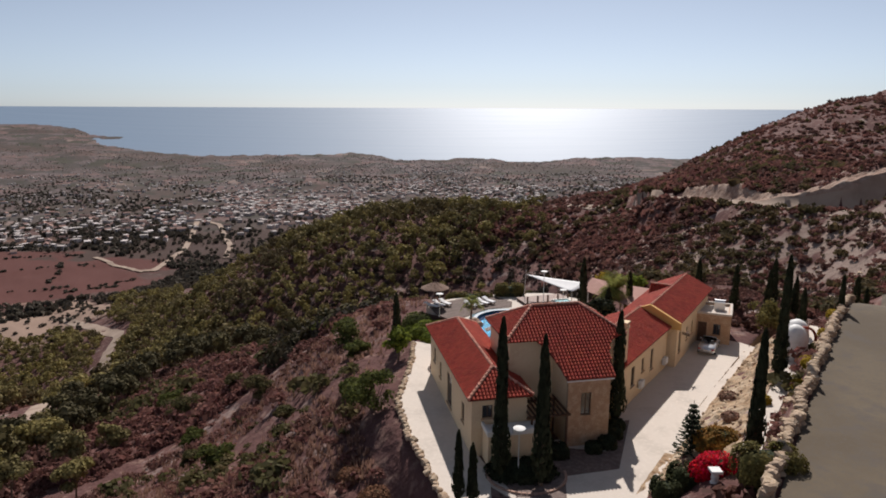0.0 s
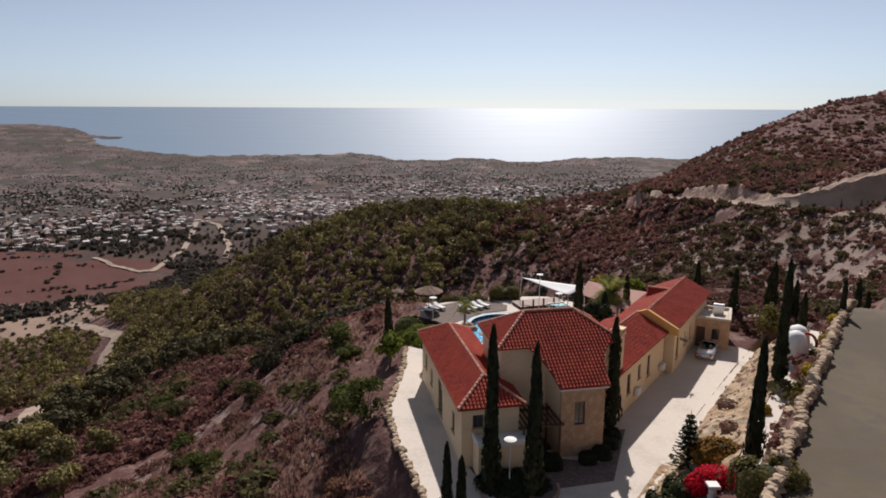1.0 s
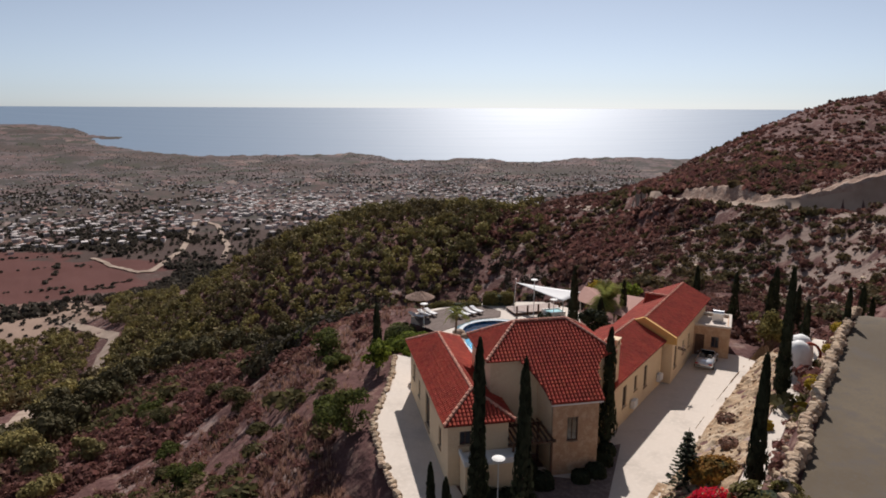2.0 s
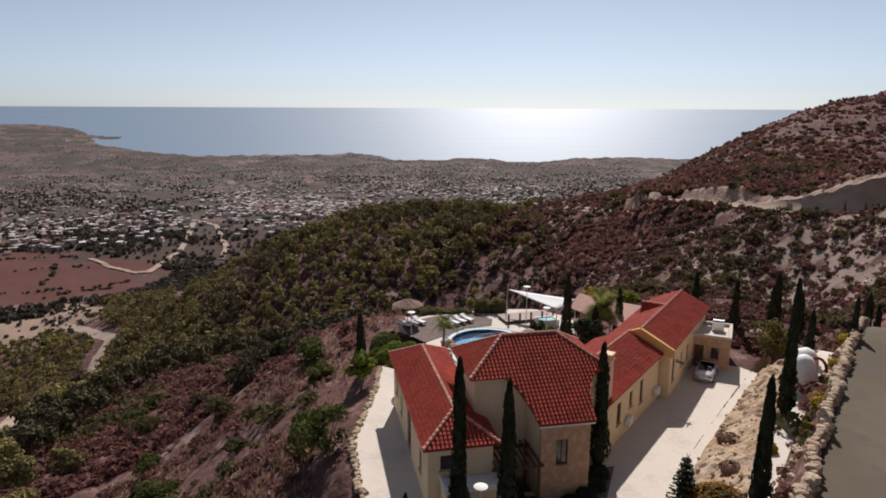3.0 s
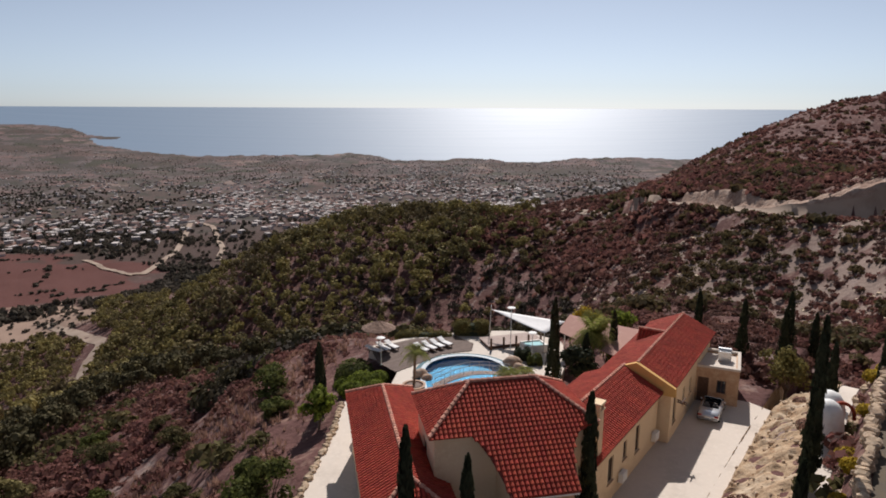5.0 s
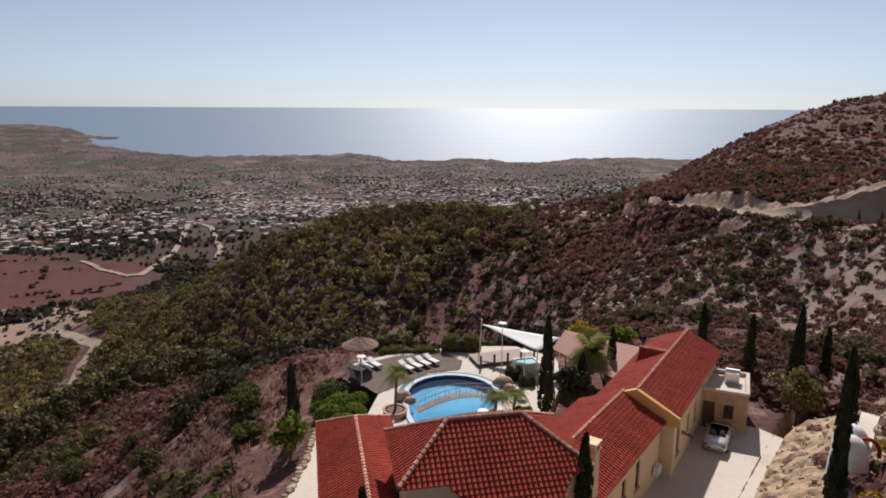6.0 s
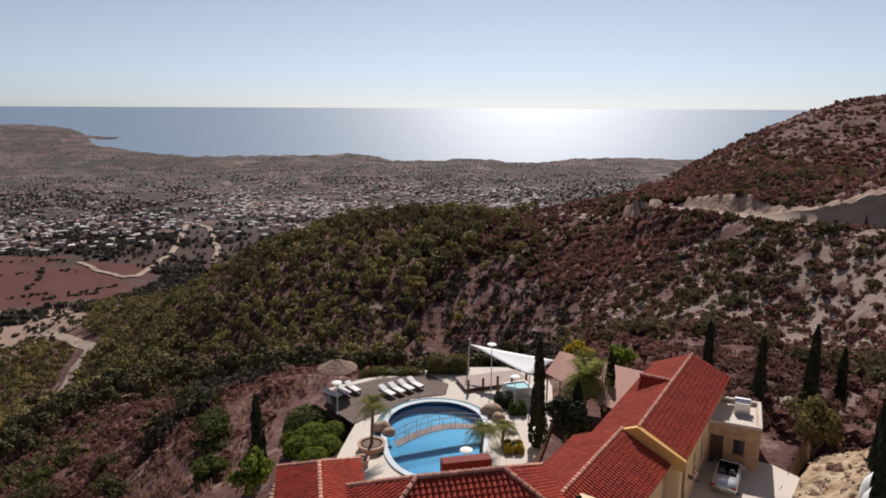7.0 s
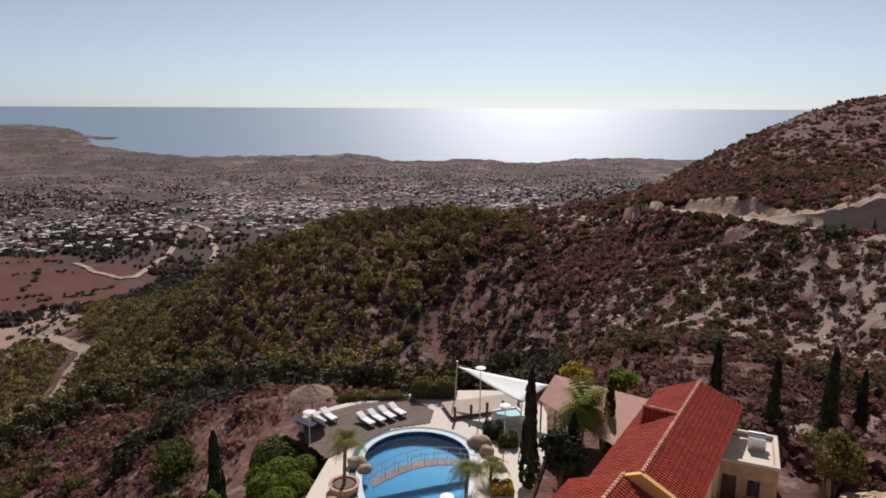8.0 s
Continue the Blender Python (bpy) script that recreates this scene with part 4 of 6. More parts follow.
# sun loungers
lounger = thing("sun_lounger", pose(0, 0, 0), "white cushioned sun lounger on the timber deck", "sun lounger", "loungers by the pool")
for x in (-0.28, 0.28):
    for y in (-0.75, 0.45):
        bm = bmesh.new()
        box(bm, x - 0.03, x + 0.03, y - 0.03, y + 0.03, 0, 0.28)
        part("leg", bm, M_WOOD, lounger)
bm = bmesh.new()
for x in (-0.33, 0.29):
    box(bm, x, x + 0.04, -0.95, 0.95, 0.26, 0.33)
for k in range(9):
    box(bm, -0.29, 0.29, -0.93 + k * 0.2, -0.83 + k * 0.2, 0.28, 0.31)
part("frame", bm, M_WOOD, lounger)
bm = bmesh.new()
box(bm, -0.31, 0.31, -0.95, 0.30, 0.33, 0.43, bevel=0.03)
part("mattress", bm, M_CLOTH, lounger)
bm = bmesh.new()
box(bm, -0.31, 0.31, 0, 0.78, 0, 0.1, bevel=0.03)
part("backrest", bm, M_CLOTH, lounger).matrix_local = pose(0, 0.31, 0.35, 20)
spots = [(3.5, 79.7, 42), (4.3, 80.25, 42), (5.1, 80.85, 40), (5.9, 81.45, 40), (-0.4, 79.9, 40), (0.4, 80.45, 40)]
for k, (x, y, a) in enumerate(spots):
    m = pose(x, y, 0.86, 0, 0, a)
    if k == 0:
        lounger.matrix_world = m
    else:
        copy_thing(lounger, m)
copy_thing(lounger, pose(-1.25, 79.2, 0.86, 0, 0, 60))

# thatched parasols
def parasol(x, y, z, top, rad, label):
    p = thing("parasol", pose(x, y, z), label, "parasol")
    bm = bmesh.new()
    rod(bm, (0, 0, -0.02), (0, 0, top - 0.1), 0.05)
    part("pole", bm, M_WOOD, p)
    for k in range(3):
        bm = bmesh.new()
        r0, r1 = rad * (1 - k * 0.27), rad * max(0.06, 0.62 - k * 0.27)
        h = top - 0.55 + k * 0.2
        lathe(bm, [(r0 - 0.05, h - 0.06), (r0, h), ((r0 + r1) / 2, h + 0.17), (r1, h + 0.26), (r1 * 0.5, h + 0.27)], 26)
        for v in bm.verts:
            v.co += Vector((0, 0, 0.035 * math.sin(9 * math.atan2(v.co.y, v.co.x) + k)))
        part("thatch", bm, M_THATCH, p)
    return p


parasol(-0.9, 80.3, 0.86, 2.85, 1.75, "tiered thatched parasol over the loungers")
parasol(0.7, 64.2, 0.3, 2.75, 1.75, "tiered thatched parasol at the terrace edge")

# lamps with white disc heads
def disc_lamp(x, y, z, h, rad=0.42):
    p = thing("garden_lamp", pose(x, y, z), "white disc-headed garden lamp on a slim pole", "garden lamp", "garden lamps")
    bm = bmesh.new()
    rod(bm, (0, 0, -0.05), (0, 0, h - 0.16), 0.045, 0.035)
    lathe(bm, [(0.11, 0), (0.1, 0.05), (0.05, 0.09)], 12)
    part("pole", bm, M_WHITE, p)
    bm = bmesh.new()
    lathe(bm, [(0.05, h - 0.2), (0.12, h - 0.12), (rad, h - 0.06), (rad, h - 0.02), (rad * 0.6, h + 0.03), (0.04, h + 0.06)], 24)
    part("head", bm, M_WHITE, p)


for args in ((5.3, 42.1, 0.0, 3.7), (12.7, 80.9, 0.8, 4.4), (-0.3, 76.1, 0.8, 2.8), (9.9, 64.8, 0.8, 3.0), (14.3, 76.3, 0.8, 3.3)):
    disc_lamp(*args)

# planter ring with its palm
def planter(x, y, z, r, h):
    p = thing("planter", pose(x, y, z), "round terracotta planter ring on the terrace", "planter")
    bm = bmesh.new()
    lathe(bm, [(r, 0), (r + 0.05, h * 0.8), (r + 0.1, h), (r - 0.1, h), (r - 0.14, h - 0.15), (0.05, h - 0.15)], 28)
    part("pot", bm, material("planter_clay", (0.42, 0.27, 0.19), 0.9, [(3, (0.50, 0.36, 0.27), 0.45, 0.65, 5)], 0.01, 12), p)
    bm = bmesh.new()
    bmesh.ops.create_cone(bm, cap_ends=True, segments=20, radius1=r - 0.15, radius2=r - 0.3, depth=0.12, matrix=pose(0, 0, h - 0.1))
    part("soil", bm, M_WOOD, p)


planter(3.1, 70.3, 0.8, 0.95, 0.5)
planter(2.6, 68.2, 0.8, 0.5, 0.45)

# boulders beside the pool
def boulder(x, y, z, sx, sy, sz, seed, label="rounded tan boulder beside the pool"):
    bm = bmesh.new()
    bmesh.ops.create_icosphere(bm, subdivisions=3, radius=1)
    for v in bm.verts:
        k = 1 + 0.22 * noise.noise(v.co * 1.3 + Vector((seed, 0, 0))) + 0.08 * noise.noise(v.co * 4 + Vector((0, seed, 0)))
        v.co = Vector((v.co.x * sx, v.co.y * sy, max(v.co.z, -0.6) * sz)) * k
    ob = part("boulder", bm, material("tan_boulder", (0.36, 0.25, 0.18), 0.95, [(1.5, (0.46, 0.35, 0.27), 0.45, 0.65, 6)], 0.04, 6), None, "", True)
    ob.matrix_world = pose(x, y, z + 0.5 * sz)
    tagged(ob, label, "boulder", "boulders")


boulder(3.6, 73.3, 0.8, 0.75, 0.5, 0.5, 3)
boulder(4.2, 72.6, 0.8, 0.5, 0.45, 0.35, 5)
boulder(12.4, 76.3, 0.8, 0.9, 0.65, 0.55, 8)
boulder(12.9, 75.2, 0.8, 0.55, 0.5, 0.4, 9)

# shade sail on its poles
sail = thing("shade_sail", pose(0, 0, 0), "taut white triangular shade sail on steel poles", "shade sail")
A, B, C = Vector((10.9, 84.4, 3.9)), Vector((18.3, 81.2, 3.6)), Vector((15.8, 78.6, 3.2))
v, f, n = [], [], 10
for i in range(n + 1):
    for j in range(n + 1 - i):
        a, b = i / n, j / n
        c = 1 - a - b
        v.append(A * a + B * b + C * c - Vector((0, 0, 1.6 * (a * b * c) + 0.25 * (a * b + b * c + a * c) * 0.6)))
idx = {}
k = 0
for i in range(n + 1):
    for j in range(n + 1 - i):
        idx[i, j] = k
        k += 1
for i in range(n):
    for j in range(n - i):
        f.append((idx[i, j], idx[i + 1, j], idx[i, j + 1]))
        if i + j < n - 1:
            f.append((idx[i + 1, j], idx[i + 1, j + 1], idx[i, j + 1]))
cl = mesh_object("canvas", v, f, M_CLOTH, sail, True)
sol = cl.modifiers.new("thick", 'SOLIDIFY')
sol.thickness = 0.015
for p, q in ((Vector((10.7, 84.5, 0.5)), A + Vector((0, 0, 0.5))), (Vector((18.4, 81.3, 0.5)), B), (Vector((15.7, 78.4, 0.5)), C)):
    bm = bmesh.new()
    rod(bm, p, q, 0.06, 0.05)
    part("pole", bm, M_METAL, sail)

# brown awning over the yard behind the long wing
awning = thing("awning", pose(0, 0, 0), "faded brown fabric canopy on timber posts", "awning")
bm = bmesh.new()
slab(bm, [(17.2, 79.0, 3.3), (21.4, 71.0, 3.5), (26.6, 77.8, 3.6), (22.4, 81.2, 3.5), (19.0, 82.4, 4.0)], 0.05)
part("canopy", bm, M_FELT, awning)
for x, y, z in ((17.4, 79.0, 3.25), (19.1, 82.1, 3.9), (26.2, 77.8, 3.5), (22.4, 80.9, 3.45)):
    bm = bmesh.new()
    rod(bm, (x, y, -0.3), (x, y, z), 0.07)
    part("post", bm, M_WOOD, awning)

# raised seating deck with posts behind the pool
seat_deck = thing("seating_deck", frame_at(10.4, 80.4, 0.94, 0.3, 0.8), "raised pale timber seating deck with dark posts", "deck")
for k in range(11):
    bm = bmesh.new()
    box(bm, 0, 6.2, k * 0.26, k * 0.26 + 0.245, 0.3, 0.36)
    part("plank", bm, material("pale_deck_board", (0.42, 0.33, 0.29), 0.85, [(2, (0.36, 0.27, 0.23), 0.45, 0.7, 4)]) if k == 0 else bpy.data.materials["pale_deck_board"], seat_deck)
bm = bmesh.new()
box(bm, 0.1, 6.1, 0.1, 2.7, -0.05, 0.296)
part("base", bm, M_WOOD, seat_deck)
for x in (0.2, 1.6, 3.0, 4.4, 5.8):
    bm = bmesh.new()
    box(bm, x - 0.09, x + 0.09, -0.25, -0.07, -0.05, 1.25, bevel=0.015)
    part("post", bm, M_WOOD, seat_deck)
hot_tub = thing("hot_tub", frame_at(14.2, 79.2, 0.95, 0.3, 0.8), "pale turquoise square hot tub beside the terrace", "hot tub")
bm = bmesh.new()
for x0, x1, y0, y1 in ((0, 2.3, 0, 0.2), (0, 2.3, 1.6, 1.8), (0, 0.2, 0.2, 1.6), (2.1, 2.3, 0.2, 1.6)):
    box(bm, x0, x1, y0, y1, -0.05, 0.75, bevel=0.03)
part("shell", bm, M_WHITE, hot_tub)
bm = bmesh.new()
box(bm, 0.2, 2.1, 0.2, 1.6, 0.0, 0.62)
part("water", bm, material("pale_turquoise_water", (0.45, 0.72, 0.74), 0.08), hot_tub)

# ---- east side: rock bank, footpath, dry-stone wall, road ----
def bank_xy(s, e):
    """Place at s along and e across the bank's line."""
    e = e + 0.00042 * np.clip(s, 0, 60) ** 2.2
    return BX + BU * s + BV * e, BY + BV * s - BU * e


def ribbon(name, s0, s1, e0, e1, lift, mat, label, category, ns=120, ne=10, bump=0.0):
    S_, E_ = np.meshgrid(np.linspace(s0, s1, ns), np.linspace(e0, e1, ne))
    x, y = bank_xy(S_, E_)
    z = ground_z(x, y) + lift + bump * (value_noise(x, y, 0.9, 21) + 0.7 * value_noise(x, y, 0.4, 22))
    v = np.stack([x, y, z], -1).reshape(-1, 3)
    f = [(i * ns + j, i * ns + j + 1, (i + 1) * ns + j + 1, (i + 1) * ns + j)[::-1] for i in range(ne - 1) for j in range(ns - 1)]
    ob = mesh_object(name, v, f, mat, smooth=bump == 0)
    return tagged(ob, label, category, kind="structure")


ribbon("pavement_bank", -2.5, 40, -0.5, 4.9, 0.10, M_BANK, "pale cut rock bank with loose stones", "rock bank", 240, 30, 0.13)
ribbon("pavement_path", 0.5, 45, 5.0, 6.2, 0.06, M_PAVE, "narrow pale concrete footpath", "path", 120, 4)
ribbon("road", -40, 75, 8.3, 14.6, 0.08, M_ROAD, "worn grey asphalt road", "road", 200, 12)


def stone_mesh(seed):
    bm = bmesh.new()
    bmesh.ops.create_cube(bm, size=1)
    bmesh.ops.bevel(bm, geom=list(bm.edges), offset=0.2, segments=1, affect='EDGES')
    for v in bm.verts:
        v.co += Vector((noise.noise(v.co * 2.1 + Vector((seed, 0, 0))), noise.noise(v.co * 2.1 + Vector((0, seed, 0))), noise.noise(v.co * 2.1 + Vector((0, 0, seed))))) * 0.17
    me = bpy.data.meshes.new("stone")
    bm.to_mesh(me)
    bm.free()
    me.materials.append(M_ROCK_O)
    return me


stones = [stone_mesh(3.7 * k + 1) for k in range(6)]


def stone_wall(name, pts, label, courses=2, size=0.55):
    """Loose stones laid along a line of places."""
    w = tagged(new(name), label, "stone wall", kind="structure")
    for x, y, z in pts:
        for c in range(courses):
            o = new("stone", stones[int(rng.integers(6))])
            o.parent = w
            k = size * rng.uniform(0.75, 1.3)
            o.matrix_local = pose(x + rng.normal(0, 0.08), y + rng.normal(0, 0.08), z + size * (0.25 + 0.62 * c), *rng.uniform(-16, 16, 2), rng.uniform(0, 180)) @ Matrix.Diagonal((k * 1.2, k * 0.95, k * 0.8, 1))
    return w


sv = np.arange(-9, 52, 0.5)
wx, wy = bank_xy(sv, 7.9 + 0.15 * np.sin(sv))
stone_wall("wall_road", list(zip(wx, wy, ground_z(wx, wy) - 0.05)), "rough pale dry-stone wall along the road", 3, 0.5)
sv = np.arange(-8, 46, 0.9)
wx, wy = bank_xy(sv, 6.75 + 0.2 * np.sin(1.7 * sv))
stone_wall("wall_terrace", list(zip(wx, wy, ground_z(wx, wy) - 0.1)), "tumbled limestone boulders above the footpath", 1, 0.5)
wl_pts = [(0.55, 38.0), (-1.5, 44.8), (-2.75, 48.6), (-3.85, 54.5), (-3.1, 63.0), (-3.05, 69.5)]
low = []
for (x0, y0), (x1, y1) in zip(wl_pts, wl_pts[1:]):
    n = int(math.hypot(x1 - x0, y1 - y0) / 0.45)
    low += [(x0 + (x1 - x0) * k / n, y0 + (y1 - y0) * k / n, -0.05) for k in range(n)]
stone_wall("wall_west", low, "low rubble wall edging the west drive", 1, 0.42)
sv = np.arange(-6, 20, 0.8)
wx, wy = bank_xy(sv, 15.2 + 0.1 * np.sin(sv))
stone_wall("wall_east", list(zip(wx, wy, ground_z(wx, wy) - 0.05)), "pale stone wall on the far side of the road", 2, 0.6)

# loose stones scattered on the bank
n = 260
ss, ee = rng.uniform(-2, 38, n), rng.uniform(0.1, 4.8, n)
bx, by = bank_xy(ss, ee)
bz = ground_z(bx, by)
rubble = tagged(new("rubble"), "loose limestone rubble on the bank", "stones", kind="structure")
for k in range(n):
    o = new("stone", stones[k % 6])
    o.parent = rubble
    q = rng.uniform(0.1, 0.34)
    o.matrix_local = pose(bx[k], by[k], bz[k] + 0.15, *rng.uniform(-30, 30, 2), rng.uniform(0, 180)) @ Matrix.Diagonal((q, q * 0.8, q * 0.7, 1))

# whitewashed domed oven on the terrace
oven = thing("domed_oven", pose(30.9, 55.7, 3.3), "whitewashed domed clay oven with red brick arch", "oven")
bm = bmesh.new()
lathe(bm, [(1.12, -0.6), (1.12, 0.6), (1.05, 1.6), (0.98, 2.2), (0.85, 2.7), (0.6, 3.1), (0.3, 3.3), (0.05, 3.36)], 28)
part("dome", bm, M_WHITE, oven, "", True)
bm = bmesh.new()
lathe(bm, [(1.0, -0.6), (1.0, 1.9), (0.9, 2.6), (0.6, 3.05), (0.2, 3.25)], 24)
part("rear_dome", bm, M_WHITE, oven, "", True).matrix_local = pose(0.75, 1.2, 0.2)
bm = bmesh.new()
for k in range(15):
    a = math.pi * k / 14
    box(bm, -0.12, 0.12, -0.08, 0.08, -0.1, 0.1, pose(1.0 + 0.95 * math.cos(a), 0.25, 1.9 + 1.1 * math.sin(a), 0, -math.degrees(a) + 90), 0.01)
part("brick_arch", bm, M_TILE_O, oven, "red brick arch")


# ---- plants ----
def leaves(p, nrm, size, stretch=1.0):
    """Small quads at the points p that face roughly along nrm."""
    n = len(p)
    nrm = nrm + rng.normal(0, 0.32, (n, 3))
    nrm /= np.linalg.norm(nrm, axis=1)[:, None]
    a = np.cross(nrm, rng.normal(size=(n, 3)))
    a /= np.linalg.norm(a, axis=1)[:, None]
    b = np.cross(nrm, a)
    s = (size * rng.uniform(0.6, 1.3, n))[:, None]
    return np.stack([p - a * s * stretch - b * s, p + a * s * stretch - b * s * 0.7, p + a * s * 0.8 * stretch + b * s, p - a * s * stretch + b * s * 0.8], 1)


def clumps(count, lobes, size, fill=0.35):
    """Leaves over a few lobes (x, y, z, radius across, radius up)."""
    w = np.array([l[3] ** 2 for l in lobes])
    pick = rng.choice(len(lobes), count, p=w / w.sum())
    d = rng.normal(size=(count, 3))
    d /= np.linalg.norm(d, axis=1)[:, None]
    d[:, 2] = np.where(d[:, 2] < -0.5, -d[:, 2] * 0.6, d[:, 2])
    L = np.array(lobes)[pick]
    rad = rng.uniform(fill, 1.08, count) ** 0.5
    p = L[:, :3] + d * np.stack([L[:, 3], L[:, 3], L[:, 4]], 1) * rad[:, None]
    return leaves(p, d, size)


def rod_quads(a, b, r0, r1, seg=5):
    a, b = np.array(a, float), np.array(b, float)
    d = (b - a) / np.linalg.norm(b - a)
    u = np.cross(d, [0.3, 0.9, 0.2])
    u /= np.linalg.norm(u)
    v = np.cross(d, u)
    q = []
    for k in range(seg):
        c0, c1 = 2 * math.pi * k / seg, 2 * math.pi * (k + 1) / seg
        e0, e1 = u * math.cos(c0) + v * math.sin(c0), u * math.cos(c1) + v * math.sin(c1)
        q.append([a + e0 * r0, a + e1 * r0, b + e1 * r1, b + e0 * r1])
    return np.array(q)


def pine_template(count=112, leaf=0.056):
    h = rng.uniform(0.85, 1.1)
    lobes = [(0, 0, 0.62 * h, 0.30, 0.34)]
    for k in range(6):
        a = rng.uniform(0, 6.28)
        lobes.append((0.22 * math.cos(a), 0.22 * math.sin(a), rng.uniform(0.35, 0.8) * h, rng.uniform(0.13, 0.22), rng.uniform(0.12, 0.2)))
    crown = clumps(count, lobes, leaf)
    return crown, np.concatenate([rod_quads((0, 0, -0.08), (0.02, 0, 0.5), 0.03, 0.018, 4)])


def shrub_template(count, size, squash=0.65):
    lobes = [(0, 0, 0.28, 0.75, 0.55 * squash)]
    for k in range(4):
        a = rng.uniform(0, 6.28)
        lobes.append((0.5 * math.cos(a), 0.5 * math.sin(a), rng.uniform(0.2, 0.45), rng.uniform(0.3, 0.5), rng.uniform(0.3, 0.5) * squash))
    return clumps(count, lobes, size)


def scatter(name, templates, x, y, z, size, mat, label, category, tall=None):
    """Many plants joined into one mesh."""
    tall = size if tall is None else tall
    kind = rng.integers(0, len(templates), len(x))
    turn = rng.uniform(0, 6.28, len(x))
    out = []
    for k, t in enumerate(templates):
        i = np.flatnonzero(kind == k)
        c, s = np.cos(turn[i])[:, None, None], np.sin(turn[i])[:, None, None]
        q = np.empty((len(i),) + t.shape)
        q[..., 0] = (t[None, ..., 0] * c - t[None, ..., 1] * s) * size[i][:, None, None] + x[i][:, None, None]
        q[..., 1] = (t[None, ..., 0] * s + t[None, ..., 1] * c) * size[i][:, None, None] + y[i][:, None, None]
        q[..., 2] = t[None, ..., 2] * tall[i][:, None, None] + z[i][:, None, None]
        out.append(q.reshape(-1, 4, 3))
    ob = quads_object(name, np.concatenate(out), mat)
    return tagged(ob, label, category, kind="stuff")


def polar(n, th0, th1, r0, r1):
    th = np.radians(rng.uniform(th0, th1, n))
    r = np.exp(rng.uniform(math.log(r0), math.log(r1), n))
    return r * np.sin(th), r * np.cos(th), np.degrees(th), r


def clear(x, y):
    """False on roads, paving and buildings."""
    s, e = bank_coords(x, y)
    sd, zr = road_side(x, y)
    house = (plateau_mask(x, y) > 0.02) & (e < 0.3) & ~((x > 26.5) & (y > 78)) & ~((x > 34.5) & (y > 74))
    lane = (e > 4.8) & (e < 15.5) & (s > -40) & (s < 70) & ~((e > 6.1) & (e < 7.4))
    return ~house & ~lane & ~((sd > -4) & (sd < 6) & (y < 290)) & ~((e > -0.5) & (e < 4.9) & (s > -10) & (s < 42))


GULLY = [(-99, 137), (-150, 250), (-188, 328), (-204, 373), (-226, 430), (-237, 470), (-300, 540), (-340, 575)]


def beside_gully(x, y, width):
    """True within that width of the track in the gully."""
    near = np.zeros(len(x), bool)
    for (x0, y0), (x1, y1) in zip(GULLY, GULLY[1:]):
        dx, dy = x1 - x0, y1 - y0
        u = np.clip(((x - x0) * dx + (y - y0) * dy) / (dx * dx + dy * dy), 0, 1)
        near |= np.hypot(x - x0 - u * dx, y - y0 - u * dy) < width
    return near


# pine foliage again, darker: shade of the steep near slope put into the colour
M_PINE_SHADED = foliage("shade_toned_pine_foliage", (0.085, 0.072, 0.036), [(0.06, (0.14, 0.115, 0.046), 0.52, 0.66, 4)], 0.35, 0.15)


def woods():
    x, y, th, r = polar(46000, -38, 9, 110, 760)
    z = ground_z(x, y)
    edge = 4.4 - 4.5 * smooth(370, 280, r) + 2.5 * value_noise(x, y, 60, 31) + 2 * smooth(230, 170, r) + rng.normal(0, 1.6, len(x)) + 6 * (rng.uniform(size=len(x)) < 0.06)
    near_edge = 165 - 40 * smooth(-24, -31, th) + 20 * value_noise(x, y, 45, 32) - 48 * smooth(-14, -6, th)
    far_edge = np.where(th > -22, 440, 700)
    field = (((x + 430) / 118) ** 2 + ((y - 730) / 100) ** 2 < 1) | (((x + 570) / 120) ** 2 + ((y - 770) / 90) ** 2 < 1) | (((x + 365) / 70) ** 2 + ((y - 575) / 56) ** 2 < 1)
    dens = 0.88 + 0.75 * value_noise(x, y, 34, 33)
    gully = beside_gully(x, y, 11)
    keep = (th < edge) & (r > near_edge) & (r < far_edge) & (rng.uniform(size=len(x)) < dens * (r / 380) ** 0.9) & clear(x, y) & ~gully & ~field
    x, y, z = x[keep], y[keep], z[keep]
    pts, order = [], rng.permutation(len(x))
    cell = set()
    for k in order:
        c = (int(x[k] // 5.8), int(y[k] // 5.8))
        if c not in cell:
            cell.add(c)
            pts.append(k)
    x, y, z = x[pts], y[pts], z[pts]
    size = rng.uniform(5.5, 11.0, len(x)) * (0.9 + 0.25 * value_noise(x, y, 40, 34))
    t = [pine_template() for _ in range(7)]
    fine = [pine_template(260, 0.045)[0] for _ in range(7)]
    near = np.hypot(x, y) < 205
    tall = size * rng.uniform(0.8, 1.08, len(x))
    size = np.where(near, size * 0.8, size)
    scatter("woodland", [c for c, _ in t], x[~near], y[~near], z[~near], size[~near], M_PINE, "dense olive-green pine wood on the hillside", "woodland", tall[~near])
    # near pines take the darkened copy in place of real slope shade
    scatter("woodland_edge", fine, x[near], y[near], z[near], size[near], M_PINE_SHADED, "olive-green pines at the near edge of the wood, coloured dark for shade", "woodland", size[near])
    tagged(scatter("tree_trunks", [b for _, b in t], x, y, z, size, M_TRUNK, "brown pine trunks in the wood", "woodland"), kind="stuff")


woods()


M_DUSTY = foliage("dusty_olive_bush", (0.115, 0.10, 0.042), [(0.05, (0.085, 0.078, 0.034), 0.45, 0.6, 4), (0.3, (0.16, 0.115, 0.058), 0.5, 0.7, 3)], 0.35, 0.35)


